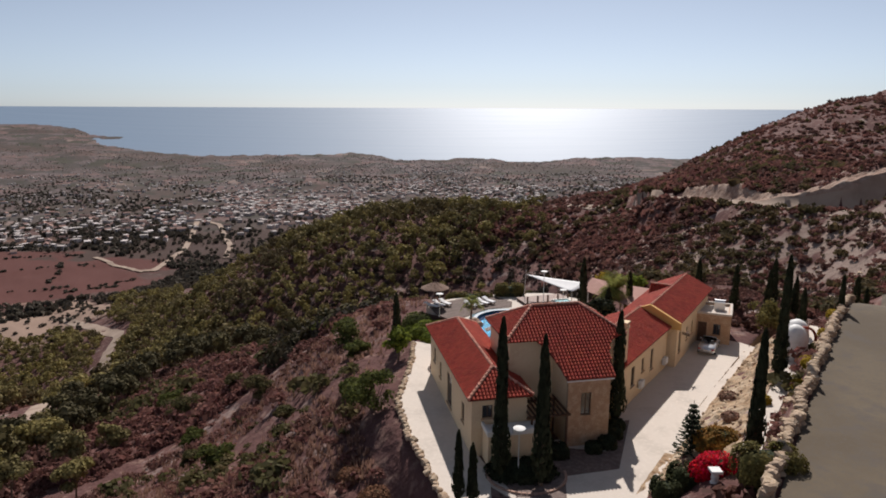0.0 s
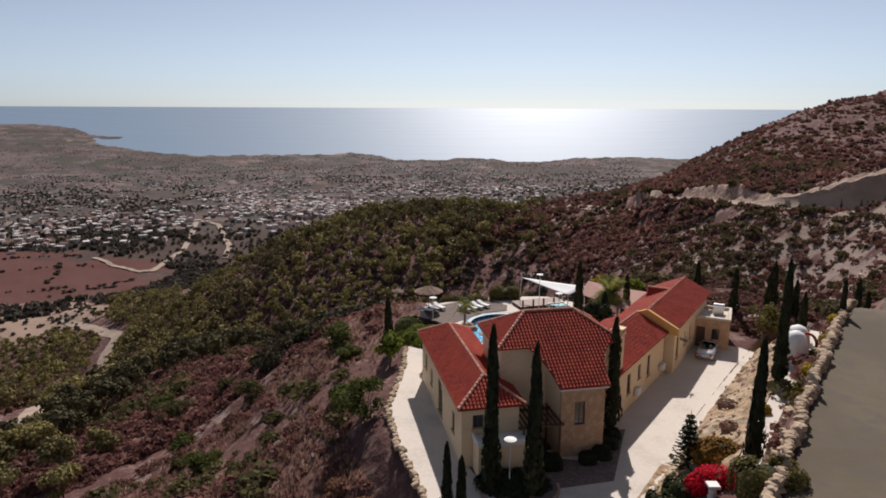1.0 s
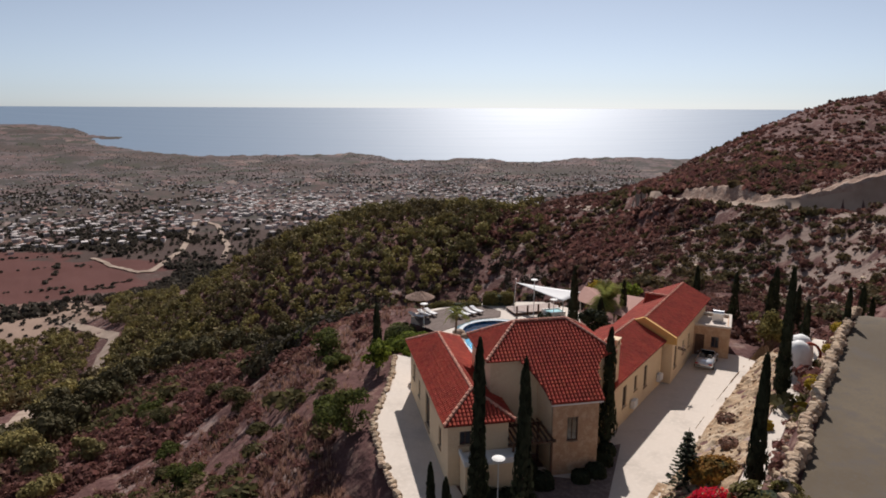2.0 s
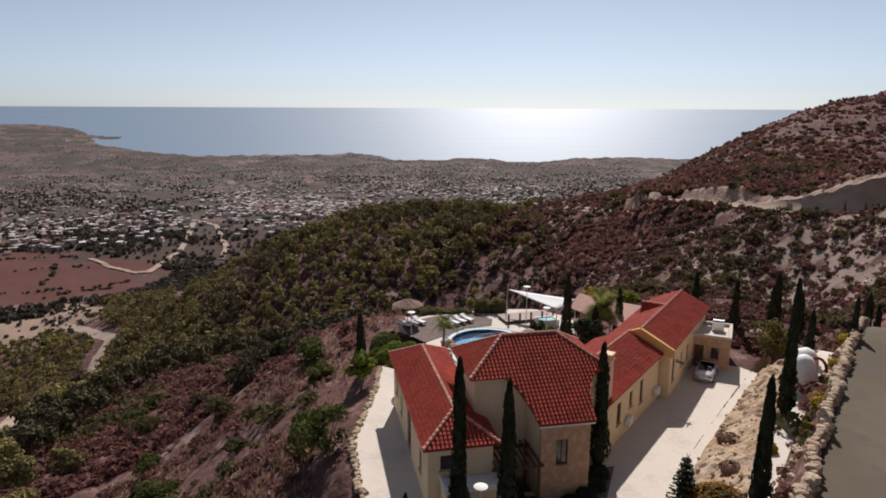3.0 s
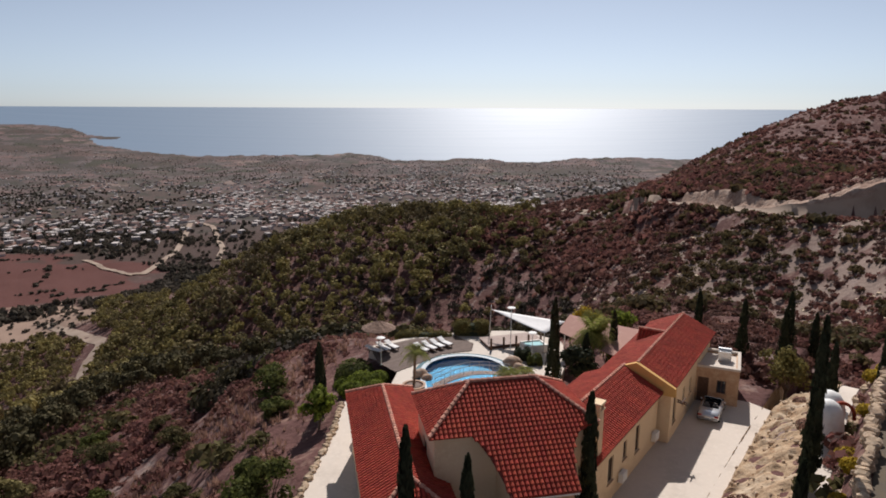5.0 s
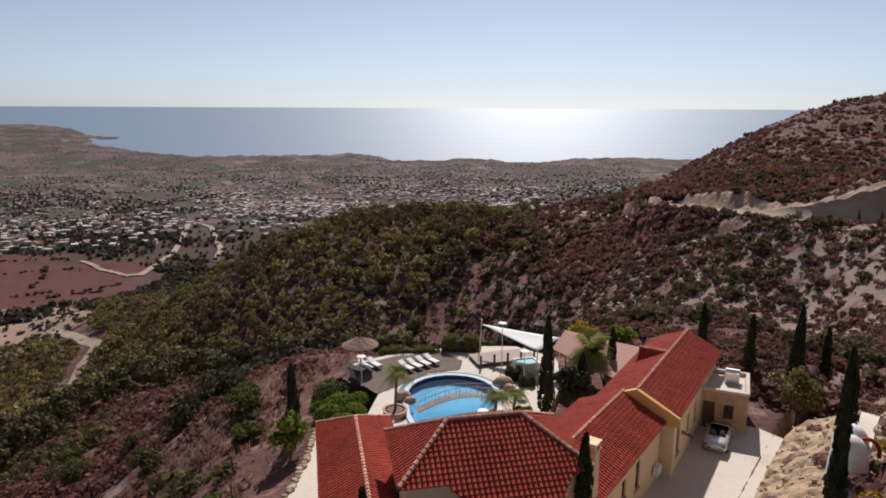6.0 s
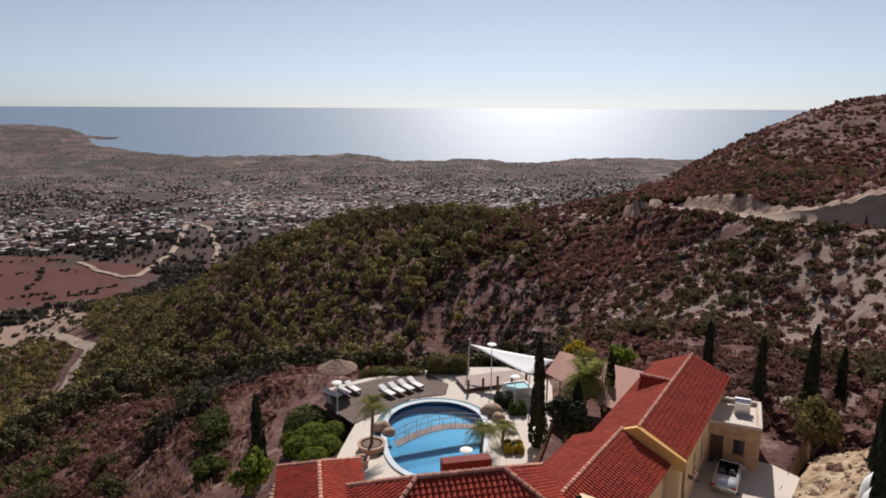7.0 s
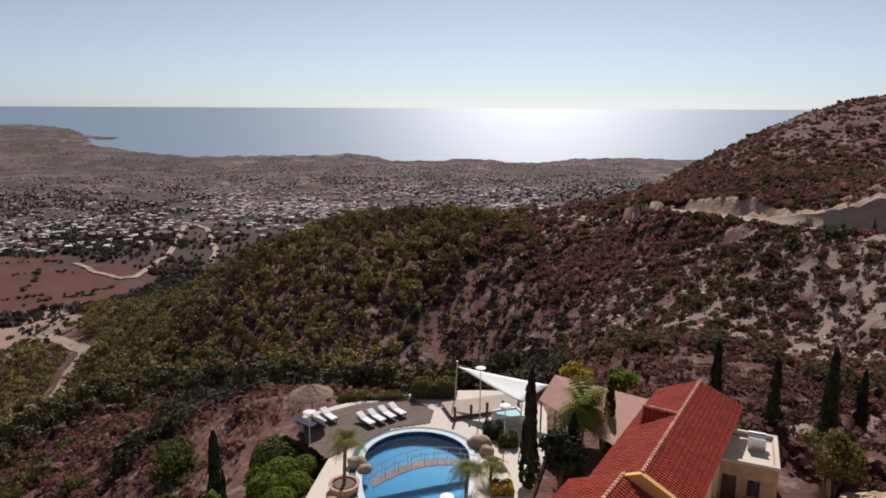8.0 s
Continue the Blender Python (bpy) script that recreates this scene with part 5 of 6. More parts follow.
# leaf colour darkened to carry the shade that the gentle slope doesn't get
M_MAQUIS_SHADED = foliage("shade_toned_maquis", (0.058, 0.047, 0.036), [(0.06, (0.085, 0.07, 0.036), 0.5, 0.66, 4)], 0.35, 0.15)




def in_hollow(x, y):
    """The overgrown hollow between the terrace and the wood."""
    r, th = np.hypot(x, y), np.degrees(np.arctan2(x, y))
    return (th > -15) & (th < 13 - 8 * smooth(190, 310, r) + 3 * value_noise(x, y, 25, 49)) & (r > 100) & (r < 330) & ~((y < 104) & (x > -12))


def scrub():
    # hillsides near and far, thinning on the pale rock
    near_t = [shrub_template(76, 0.115) for _ in range(6)]
    slope_t = [shrub_template(60, 0.145, 0.95) for _ in range(6)]
    flank_t = [shrub_template(34, 0.185, 0.8) for _ in range(6)]
    wide_t = [shrub_template(11, 0.42) for _ in range(6)]
    far_t = [shrub_template(17, 0.33) for _ in range(6)]
    for name, n, r0, r1, tmpl in (("scrub_near", 2400, 26, 160, near_t), ("scrub_slope", 2900, 96, 185, slope_t), ("scrub_mound", 900, 76, 116, near_t), ("scrub_far", 9500, 230, 640, far_t), ("scrub_flank", 7600, 114, 240, flank_t), ("scrub_mountain", 11500, 240, 690, wide_t)):
        x, y, th, r = polar(n, {"scrub_mountain": -1, "scrub_flank": -6, "scrub_mound": 12}.get(name, -38), 6 if name == "scrub_slope" else 38, r0, r1)
        dens = 0.85 + 0.5 * value_noise(x, y, 23, 41) + 0.35 * value_noise(x, y, 7, 42)
        keep = (rng.uniform(size=n) < dens) & clear(x, y) & ((y < 690) & ((th > -26) | (r < 430)))
        keep &= ~beside_gully(x, y, 8) & ~(in_hollow(x, y) & (rng.uniform(size=n) < 0.8))
        x, y, r = x[keep], y[keep], r[keep]
        size = rng.lognormal(-0.15, 0.45, len(x)) * np.where(r > 200, 1.35, 0.95) * (1.35 if name in ("scrub_mountain", "scrub_slope") else 1)
        size = np.clip(size, 0.3, 2.4)
        z = ground_z(x, y) - 0.12 * size
        green = value_noise(x, y, 31, 43) + rng.normal(0, 0.5, len(x)) > (0.45 if name == "scrub_slope" else 0.75)
        scatter(name, tmpl, x[~green], y[~green], z[~green], size[~green], M_SHRUB, "dry reddish-brown scrub on the slopes", "scrub")
        scatter("bushes_green", tmpl, x[green], y[green], z[green], size[green] * 1.25, M_DUSTY if name in ("scrub_near", "scrub_mound", "scrub_slope") else M_BUSH, "dusty olive-green bushes among the scrub", "bushes")
    # close maquis in the hollow below the wood; its dark colour imitates shade
    x, y, th, r = polar(2300, -15, 16, 100, 330)
    keep = clear(x, y) & in_hollow(x, y)
    x, y = x[keep], y[keep]
    size = rng.uniform(1.2, 2.9, len(x))
    scatter("maquis", [shrub_template(72, 0.105, 1.1) for _ in range(6)], x, y, ground_z(x, y) - 0.2, size, M_MAQUIS_SHADED, "close maquis in the hollow, coloured dark for its shade", "bushes", size * 1.15)
    # large dark bushes on the rocky flank
    x, y, th, r = polar(420, 3, 38, 110, 300)
    keep = clear(x, y) & (value_noise(x, y, 27, 48) > -0.35)
    x, y = x[keep], y[keep]
    size = rng.uniform(1.5, 3.2, len(x))
    scatter("bushes_large", [shrub_template(130, 0.09, 1.0) for _ in range(6)], x, y, ground_z(x, y) - 0.2, size, M_BUSH, "large dark olive-brown bushes on the rocky flank", "bushes")
    # pale dry grass tufts on the nearest slope
    x, y, th, r = polar(11000, -38, 4, 26, 92)
    keep = clear(x, y) & (value_noise(x, y, 11, 44) + rng.normal(0, 0.3, len(x)) > -0.2)
    x, y = x[keep], y[keep]
    blade = []
    for _ in range(4):
        n = 8
        a = rng.uniform(0, 6.28, n)
        b = rng.uniform(0.15, 0.5, n)
        base = np.stack([0.15 * np.cos(a), 0.15 * np.sin(a), np.zeros(n)], 1)
        tip = np.stack([b * np.cos(a), b * np.sin(a), rng.uniform(0.5, 1.0, n)], 1)
        side = np.stack([-np.sin(a), np.cos(a), np.zeros(n)], 1) * 0.07
        blade.append(np.stack([base - side, base + side, tip + side * 0.4, tip - side * 0.4], 1))
    size = rng.uniform(0.3, 0.85, len(x))
    scatter("dry_grass", blade, x, y, ground_z(x, y) - 0.03, size, M_GRASS, "tufts of pale dry grass", "grass")
    # limestone outcrops on the mountain flank
    x, y, th, r = polar(3400, 12, 40, 135, 330)
    keep = clear(x, y) & (value_noise(x, y, 19, 45) > 0.1)
    x, y = x[keep], y[keep]
    rocks = []
    for k in range(4):
        bm = bmesh.new()
        bmesh.ops.create_cube(bm, size=1.6)
        for v in bm.verts:
            v.co += Vector(rng.normal(0, 0.22, 3))
        rocks.append(np.array([[tuple(v.co) for v in f.verts] for f in bm.faces]))
        bm.free()
    size = rng.lognormal(-1.2, 0.32, len(x))
    scatter("rocks", rocks, x, y, ground_z(x, y) - 0.15 * size, size, M_ROCK, "scattered pale limestone rocks", "rocks", size * 0.6)


scrub()


def cypress(x, y, z, h, w, label="tall dark slender cypress tree"):
    t = thing("cypress", pose(x, y, z), label, "cypress tree", "cypresses")
    n = int(260 + 130 * h)
    u = rng.uniform(0.03, 1, n)
    prof = w * np.minimum(1, u / 0.12) * (1 - u) ** 0.55 * (1 + 0.12 * np.sin(9 * u))
    a = rng.uniform(0, 6.28, n)
    rad = prof * np.sqrt(rng.uniform(0.35, 1.1, n)) * (1 + 0.16 * np.sin(3 * a + 12 * u))
    p = np.stack([rad * np.cos(a), rad * np.sin(a), u * h], 1)
    nr = np.stack([np.cos(a), np.sin(a), np.full(n, 0.35)], 1)
    up = np.array([0, 0, 1.0])
    side = np.stack([-np.sin(a), np.cos(a), np.zeros(n)], 1) + rng.normal(0, 0.3, (n, 3))
    s = (rng.uniform(0.06, 0.13, n) * (0.7 + 0.05 * h))[:, None]
    tip = nr * 0.25 * s + up * s * 3.0
    q = np.stack([p - side * s, p + side * s, p + side * s * 0.3 + tip, p - side * s * 0.3 + tip], 1)
    quads_object("crown", q, M_CYP, t)
    bm = bmesh.new()
    rod(bm, (0, 0, -0.3), (0, 0, h * 0.9), 0.05 + 0.012 * h, 0.02, 7)
    part("trunk", bm, M_TRUNK, t)
    return t


CYPS = [(4.0, 41.7, 0, 11.4, 0.62), (6.7, 41.0, 0, 10.4, 0.66), (14.1, 50.4, 0, 9.2, 0.72), (1.1, 39.3, 0, 4.7, 0.42), (2.0, 39.0, 0, 4.0, 0.42), (-4.9, 69.0, -1.0, 6.4, 0.72),
        (15.4, 70.7, 0.4, 8.5, 0.72), (22.0, 76.0, 0, 6.2, 0.62), (27.1, 50.7, 3.8, 10.0, 0.55), (19.5, 38.4, 3.6, 8.2, 0.55), (35.0, 62.3, 4.2, 4.6, 0.5), (37.4, 60.3, 5.5, 4.2, 0.4), (18.6, 72.2, 0, 5.2, 0.8), (39.5, 78, 2.0, 6.0, 0.7), (42, 82, 1, 6.5, 0.75), (46, 84, 1, 6.0, 0.7), (36.5, 80.5, 0, 6.0, 0.7), (34.0, 86, -1, 6.5, 0.7), (47.5, 74, 4, 6.5, 0.7), (52, 79, 4, 5.5, 0.6)]
for x, y, z, h, w in CYPS:
    cypress(x, y, min(z, float(ground_z(x, y))) if z > 0.45 else z, h, w)


def round_tree(x, y, z, h, w, mat, label, count=1500, leaf=0.11, lobes_n=11, low=0.35):
    t = thing("tree", pose(x, y, z), label, "tree")
    lobes = []
    bm = bmesh.new()
    rod(bm, (0, 0, -0.4), (0.08 * w, 0, h * low), 0.09 + 0.012 * h, 0.06 + 0.008 * h, 8)
    for k in range(lobes_n):
        a, rr = rng.uniform(0, 6.28), w * rng.uniform(0.2, 0.72)
        c = (rr * math.cos(a), rr * math.sin(a), h * rng.uniform(low + 0.1, 0.86))
        lobes.append((*c, w * rng.uniform(0.26, 0.46), h * rng.uniform(0.11, 0.2)))
        rod(bm, (0.08 * w, 0, h * low * 0.9), c, 0.05 + 0.004 * h, 0.015, 5)
    part("trunk", bm, M_TRUNK, t)
    lobes.append((0, 0, h * 0.8, w * 0.4, h * 0.18))
    quads_object("crown", clumps(count, lobes, leaf, 0.2), mat, t)
    return t


def on_ground(x, y):
    return float(ground_z(x, y)) - 0.02


M_OLIVE = foliage("olive_yellow_foliage", (0.20, 0.165, 0.055), [(0.8, (0.13, 0.115, 0.042), 0.45, 0.65, 4)], 0.35, 0.4)
round_tree(37.3, 73.0, on_ground(37.3, 73.0), 7.0, 2.6, M_OLIVE, "open yellow-green tree beside the stone bank", 1700)
round_tree(-4.6, 66.0, -0.9, 3.6, 2.0, M_LIME, "bright green fruit tree below the west drive", 1300)
round_tree(24.5, 84.0, -0.3, 4.6, 2.0, M_LIME, "rounded bright green tree behind the canopy", 1500)
round_tree(21.5, 85.5, -0.3, 4.4, 1.6, M_YELLOW, "yellow flowering tree behind the canopy", 900)
round_tree(17.6, 71.6, 0.0, 4.6, 2.2, M_CYP, "dark dense shrub tree behind the long wing", 1900, 0.12)
for x, y, h, w, olive in ((-6.2, 55.0, 4.4, 2.8, 0), (-24, 64, 2.9, 2.3, 0), (-25, 86, 3.6, 2.5, 1), (-41, 99, 3.8, 3.4, 1), (-12, 79, 3.4, 2.6, 0), (-9.5, 72.0, 2.4, 1.9, 0), (-8.8, 60.5, 2.0, 1.5, 0), (-19, 100, 3.0, 2.4, 0), (-33, 100, 2.6, 2.2, 1), (-16.5, 66.0, 1.8, 1.4, 1), (-34, 84, 2.4, 2.2, 0), (-30, 74, 2.0, 1.7, 1), (-47, 108, 3.0, 2.8, 0)):
    round_tree(x, y, on_ground(x, y) - 0.4, h, w, M_DUSTY if olive else M_GREEN, "dusty olive-brown bush on the dry slope" if olive else "dark green mastic bush on the slope", 2400, 0.10, 13, 0.1)
for x, y, h, w in ((-52, 86, 6.0, 3.2), (-60, 95, 6.5, 3.2), (-46, 76, 5.2, 2.8), (-57, 80, 6.2, 3.0), (-68, 104, 6.5, 3.4), (-75, 118, 7.0, 3.4), (-49, 92, 4.5, 2.6), (-66, 88, 6.0, 3.0)):
    round_tree(x, y, on_ground(x, y), h, w, M_PINE, "olive-green pine below the spur", 1700, 0.17, 12)

# palms
def palm(x, y, z, h, r, mat, label, fronds=32, rise=0.95):
    t = thing("palm", pose(x, y, z), label, "palm tree")
    bm = bmesh.new()
    for k in range(8):
        rod(bm, (0.02 * k, 0, h * k / 8 - 0.05), (0.02 * (k + 1), 0, h * (k + 1) / 8), 0.13, 0.105, 8)
    part("trunk", bm, M_TRUNK, t)
    q = []
    for k in range(fronds):
        a, lift = 2.4 * k, rng.uniform(0.1, rise)
        d = np.array([math.cos(a), math.sin(a), 0])
        side = np.array([-d[1], d[0], 0])
        prev = np.array([0.16, 0, h])
        for j in range(1, 12):
            u = j / 11
            p = np.array([0.16, 0, h]) + d * r * u * (1 - 0.2 * lift) + np.array([0, 0, r * (lift * u - 1.05 * u * u)])
            wl_ = 0.42 * math.sin(math.pi * min(1, u * 0.9 + 0.1)) * r / 1.6
            for sgn in (-1, 1):
                tip = p + side * sgn * wl_ + d * 0.12 - np.array([0, 0, 0.14 * wl_ / 0.3])
                q.append([prev, prev * 0.4 + p * 0.6, tip + (p - prev) * 0.15, tip])
            prev = p
    quads_object("fronds", np.array(q), mat, t)
    return t


M_PALM = foliage("palm_frond", (0.24, 0.25, 0.07), [(1.5, (0.33, 0.31, 0.09), 0.5, 0.7, 4)], 0.3)
palm(3.1, 70.3, 1.0, 3.3, 1.5, M_PALM, "slender palm growing in a round planter", 30, 1.5)
palm(11.2, 70.0, 0.8, 1.9, 1.5, M_PALM, "small feathery palm by the pool's edge")
palm(12.9, 71.5, 0.8, 1.4, 1.2, M_PALM, "low feathery palm by the pool's edge")
palm(19.8, 75.2, 0.0, 4.3, 2.6, M_PALM, "broad bushy palm in front of the canopy", 70, 2.0)

# monkey-puzzle-like conifer in tiers
def tier_conifer(x, y, z, h):
    t = thing("conifer", pose(x, y, z), "tiered dark green conifer beside the drive", "conifer")
    bm = bmesh.new()
    rod(bm, (0, 0, -0.3), (0, 0, h), 0.09, 0.015, 7)
    part("trunk", bm, M_TRUNK, t)
    q = []
    for k in range(11):
        u = k / 11
        r = 1.15 * (1 - u) + 0.12
        for j in range(9):
            a = j * 0.698 + k * 0.4
            d = np.array([math.cos(a), math.sin(a), 0.12])
            p = d[None] * np.linspace(0.1, r, 9)[:, None] + np.array([0, 0, h * (0.08 + 0.9 * u)])
            q.append(leaves(p, np.tile([0, 0, 1.0], (9, 1)), 0.10))
    quads_object("foliage", np.concatenate(q), M_CYP, t)


tier_conifer(17.3, 42.7, 0.9, 4.6)

# clipped hedges and flowering shrubs by the gate
def shrub(name, x, y, z, rx, ry, rz, mat, label, count=1500, leaf=0.07, boxy=0.5):
    t = thing(name, pose(x, y, z), label, "hedge" if name == "hedge" else "shrub")
    d = rng.normal(size=(count, 3))
    d /= np.linalg.norm(d, axis=1)[:, None]
    d = np.sign(d) * np.abs(d) ** boxy
    d[:, 2] = np.abs(d[:, 2])
    p = d * np.array([rx, ry, rz]) * rng.uniform(0.82, 1.03, count)[:, None]
    p += 0.06 * np.sin(p * 5.0)
    quads_object("foliage", leaves(p, d, leaf), mat, t)
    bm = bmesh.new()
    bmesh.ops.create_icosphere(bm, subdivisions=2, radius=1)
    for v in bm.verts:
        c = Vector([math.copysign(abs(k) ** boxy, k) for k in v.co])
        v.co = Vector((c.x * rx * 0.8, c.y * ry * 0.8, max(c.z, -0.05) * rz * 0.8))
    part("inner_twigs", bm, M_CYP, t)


M_BUSHD = foliage("dark_clipped_leaf", (0.06, 0.066, 0.028), [(1.5, (0.085, 0.085, 0.034), 0.5, 0.7, 4)], 0.3, 0.3)
M_RUSSET = foliage("russet_dry_brush", (0.27, 0.14, 0.08), [(0.8, (0.18, 0.09, 0.055), 0.45, 0.65, 4)], 0.35, 0.4)
gz = lambda x, y: float(ground_z(x, y)) - 0.02
shrub("hedge", 17.9, 33.4, gz(17.9, 33.4) - 0.5, 1.8, 1.3, 2.2, M_OLIVE, "clipped olive-green hedge beside the path", 4200, 0.06, 0.42)
shrub("shrub", 15.1, 37.6, gz(15.1, 37.6), 1.1, 1.0, 1.6, M_BUSHD, "rounded dark clipped shrub at the gate", 3200, 0.06)
shrub("shrub", 13.7, 36.9, gz(13.7, 36.9), 0.95, 0.9, 1.4, M_BUSHD, "rounded dark clipped shrub at the gate", 2800, 0.06)
shrub("bougainvillea", 16.8, 37.2, gz(16.8, 37.2) - 0.35, 1.6, 1.0, 1.6, M_RED, "crimson bougainvillea in full flower", 1800, 0.07, 0.8)
shrub("shrub", 19.0, 42.0, gz(19.0, 42.0), 1.8, 1.6, 1.3, foliage("russet_shrub", (0.30, 0.145, 0.03), [(1.5, (0.14, 0.10, 0.03), 0.45, 0.6, 4)], 0.4, 0.35), "russet and green shrub on the bank", 1700, 0.09, 0.9)
shrub("hedge", 8.9, 85.2, 0.7, 2.1, 0.9, 1.7, M_OLIVE, "flat-topped clipped hedge behind the pool", 3000)
shrub("hedge", 3.6, 84.7, 0.1, 3.2, 0.7, 1.3, M_OLIVE, "low clipped hedge behind the loungers", 2600)
shrub("shrub", 13.6, 77.8, 0.7, 0.9, 0.8, 1.3, M_CYP, "rounded dark shrub beside the hot tub")
shrub("shrub", 14.6, 76.6, 0.6, 0.8, 0.8, 1.2, M_GREEN, "rounded green shrub beside the lamp")
shrub("shrub", 13.6, 70.2, 0.6, 0.8, 0.7, 0.9, M_YELLOW, "yellow-green ornamental grass by the pool")
for x, y, k in ((-0.6, 72.0, 1.3), (-1.9, 73.6, 1.5), (-0.4, 74.6, 1.1), (-2.6, 71.8, 1.3), (-1.2, 70.2, 1.2), (-3.4, 74.4, 1.3)):
    shrub("shrub", x, y, min(gz(x, y), 0.2) - 0.1, k, k * 1.1, k * 0.85, M_LIME, "spreading green hedge on the terrace slope", 1500, 0.075, 1.0)
shrub("shrub", -2.9, 76.4, -0.9, 2.0, 2.2, 2.0, M_GREEN, "spreading dark hedge on the terrace slope", 2000, 0.1, 0.9)
for x, y, k in ((11.3, 45.7, 0.6), (12.5, 46.4, 0.7), (13.4, 48.0, 0.7), (14.0, 49.4, 0.6), (7.4, 45.9, 1.1), (8.6, 45.0, 0.8)):
    shrub("shrub", x, y, 0.03, k, k, k * 1.3, M_CYP, "dark leafy shrub in the bed beside the porch", 900, 0.08, 0.8)
shrub("shrub", 5.6, 42.6, 0.0, 2.6, 1.6, 0.9, M_CYP, "dark ground-cover planting under the cypresses", 2200, 0.1, 0.9)
for x, y, k in ((-3.4, 43.0, 1.3), (-4.8, 45.2, 1.5), (-2.4, 40.4, 1.2), (-5.2, 41.6, 1.4), (-6.8, 44.0, 1.3), (-4.0, 38.6, 1.3), (-7.2, 48.0, 1.2), (-0.8, 38.2, 1.0)):
    shrub("shrub", x, y, gz(x, y) - 0.2, k, k, k * 0.8, M_RUSSET, "fluffy russet dry brush below the drive", 2200, 0.07, 1.0)
for s_, e_, k in ((14, 7.3, 0.6), (17, 6.9, 0.7), (22, 7.4, 0.55), (30, 7.2, 0.7), (38, 7.5, 0.7), (9, 5.0, 0.55), (11, 7.0, 0.5)):
    x, y = bank_xy(s_, e_)
    shrub("shrub", float(x), float(y), gz(x, y), k, k, k * 1.2, M_YELLOW, "yellow flowering broom among the stones", 500, 0.07, 0.9)
for s_, e_, k in ((4, 2.5, 0.9), (7.5, 3.2, 0.7), (13, 2.0, 0.9), (24, 4.0, 0.8), (31, 2.6, 0.7)):
    x, y = bank_xy(s_, e_)
    shrub("shrub", float(x), float(y), gz(x, y), k, k, k * 0.7, M_GRASS, "clump of dry straw-coloured grass on the bank", 500, 0.07, 0.9)


# ---- the town and roads of the coastal plain ----
def reach(r):
    """How small the far things of the plain stand."""
    return np.clip(1.0 - (r - 1050) / 1900, 0.4, 1.0)


def town():
    n = 60000
    th = np.radians(rng.uniform(-37, 30, n))
    r = np.exp(rng.uniform(math.log(1020), math.log(3500), n))
    x, y = r * np.sin(th), r * np.cos(th)
    deg = np.degrees(th)
    # a quarter above the valley, the town behind it, and hamlets thinning towards the headland
    quarter = np.exp(-((r - 1230 - 4 * (deg + 20)) / 110) ** 2) * (deg < -6) * (deg > -33)
    core = np.exp(-((deg - 2) / 15) ** 2) * smooth(1150, 1350, r)
    patch = value_noise(x, y, 150, 51) + 0.7 * value_noise(x, y, 48, 52)
    dens = 0.04 + 0.4 * smooth(0.3, 1.0, 0.5 * quarter + 0.5 * core + 0.45 * patch + 0.15)
    keep = (rng.uniform(size=n) < dens) & (r < coast(deg) - 25) & (x < 0.2 * y + 150)
    x, y, r = x[keep], y[keep], r[keep]
    z = ground_z(x, y)
    near = reach(r)
    white, roofs = [], []
    for k in range(len(x)):
        w, d, h = np.array((rng.uniform(6, 13), rng.uniform(5, 9), rng.uniform(3, 6))) * near[k]
        a = rng.uniform(0, 3.14)
        c, s = math.cos(a), math.sin(a)

        def at(px, py, pz):
            return (x[k] + px * c - py * s, y[k] + px * s + py * c, z[k] + pz)
        lo, hi = -6, h
        b = [(-w / 2, -d / 2), (w / 2, -d / 2), (w / 2, d / 2), (-w / 2, d / 2)]
        for i in range(4):
            p, q = b[i], b[(i + 1) % 4]
            white.append([at(*p, lo), at(*q, lo), at(*q, hi), at(*p, hi)])
        if rng.uniform() < 0.68:
            white.append([at(*p, hi) for p in b])
        else:
            e, up = 0.5 * near[k], 2.0 * near[k]
            roofs.append([at(-w / 2 - e, -d / 2 - e, hi - 0.2), at(w / 2 + e, -d / 2 - e, hi - 0.2), at(w / 2 + e, 0, hi + up), at(-w / 2 - e, 0, hi + up)])
            roofs.append([at(w / 2 + e, d / 2 + e, hi - 0.2), at(-w / 2 - e, d / 2 + e, hi - 0.2), at(-w / 2 - e, 0, hi + up), at(w / 2 + e, 0, hi + up)])
    mw = material("pale_town_render", (0.54, 0.49, 0.46), 0.9, [(0.01, (0.46, 0.40, 0.37), 0.4, 0.6, 3)], island=0.3)
    mr = material("town_roof_tile", (0.27, 0.155, 0.125), 0.9, [(0.01, (0.22, 0.14, 0.12), 0.4, 0.6, 3)], island=0.3)
    tagged(quads_object("town_houses", np.array(white), mw), "pale rendered houses of a distant town", "town", kind="stuff")
    tagged(quads_object("town_roofs", np.array(roofs), mr), "red tiled roofs of a distant town", "town", kind="stuff")
    # groves between the houses, thick in the valley
    n = 48000
    th = np.radians(rng.uniform(-38, 30, n))
    r = np.exp(rng.uniform(math.log(700), math.log(3900), n))
    gx, gy = r * np.sin(th), r * np.cos(th)
    wild = 0.55 * smooth(1350, 1000, r)
    bare = np.minimum(((gx + 430) / 125) ** 2 + ((gy - 730) / 105) ** 2, np.minimum(((gx + 570) / 125) ** 2 + ((gy - 770) / 95) ** 2, ((gx + 590) / 42) ** 2 + ((gy - 935) / 24) ** 2)) < 1
    keep = (value_noise(gx, gy, 120, 55) + 0.6 * value_noise(gx, gy, 45, 56) + wild + rng.normal(0, 0.35, n) > 0.12) & (r < coast(np.degrees(th)) - 20) & (gx < 0.2 * gy + 200) & (ground_z(gx, gy) < -60) & ~bare
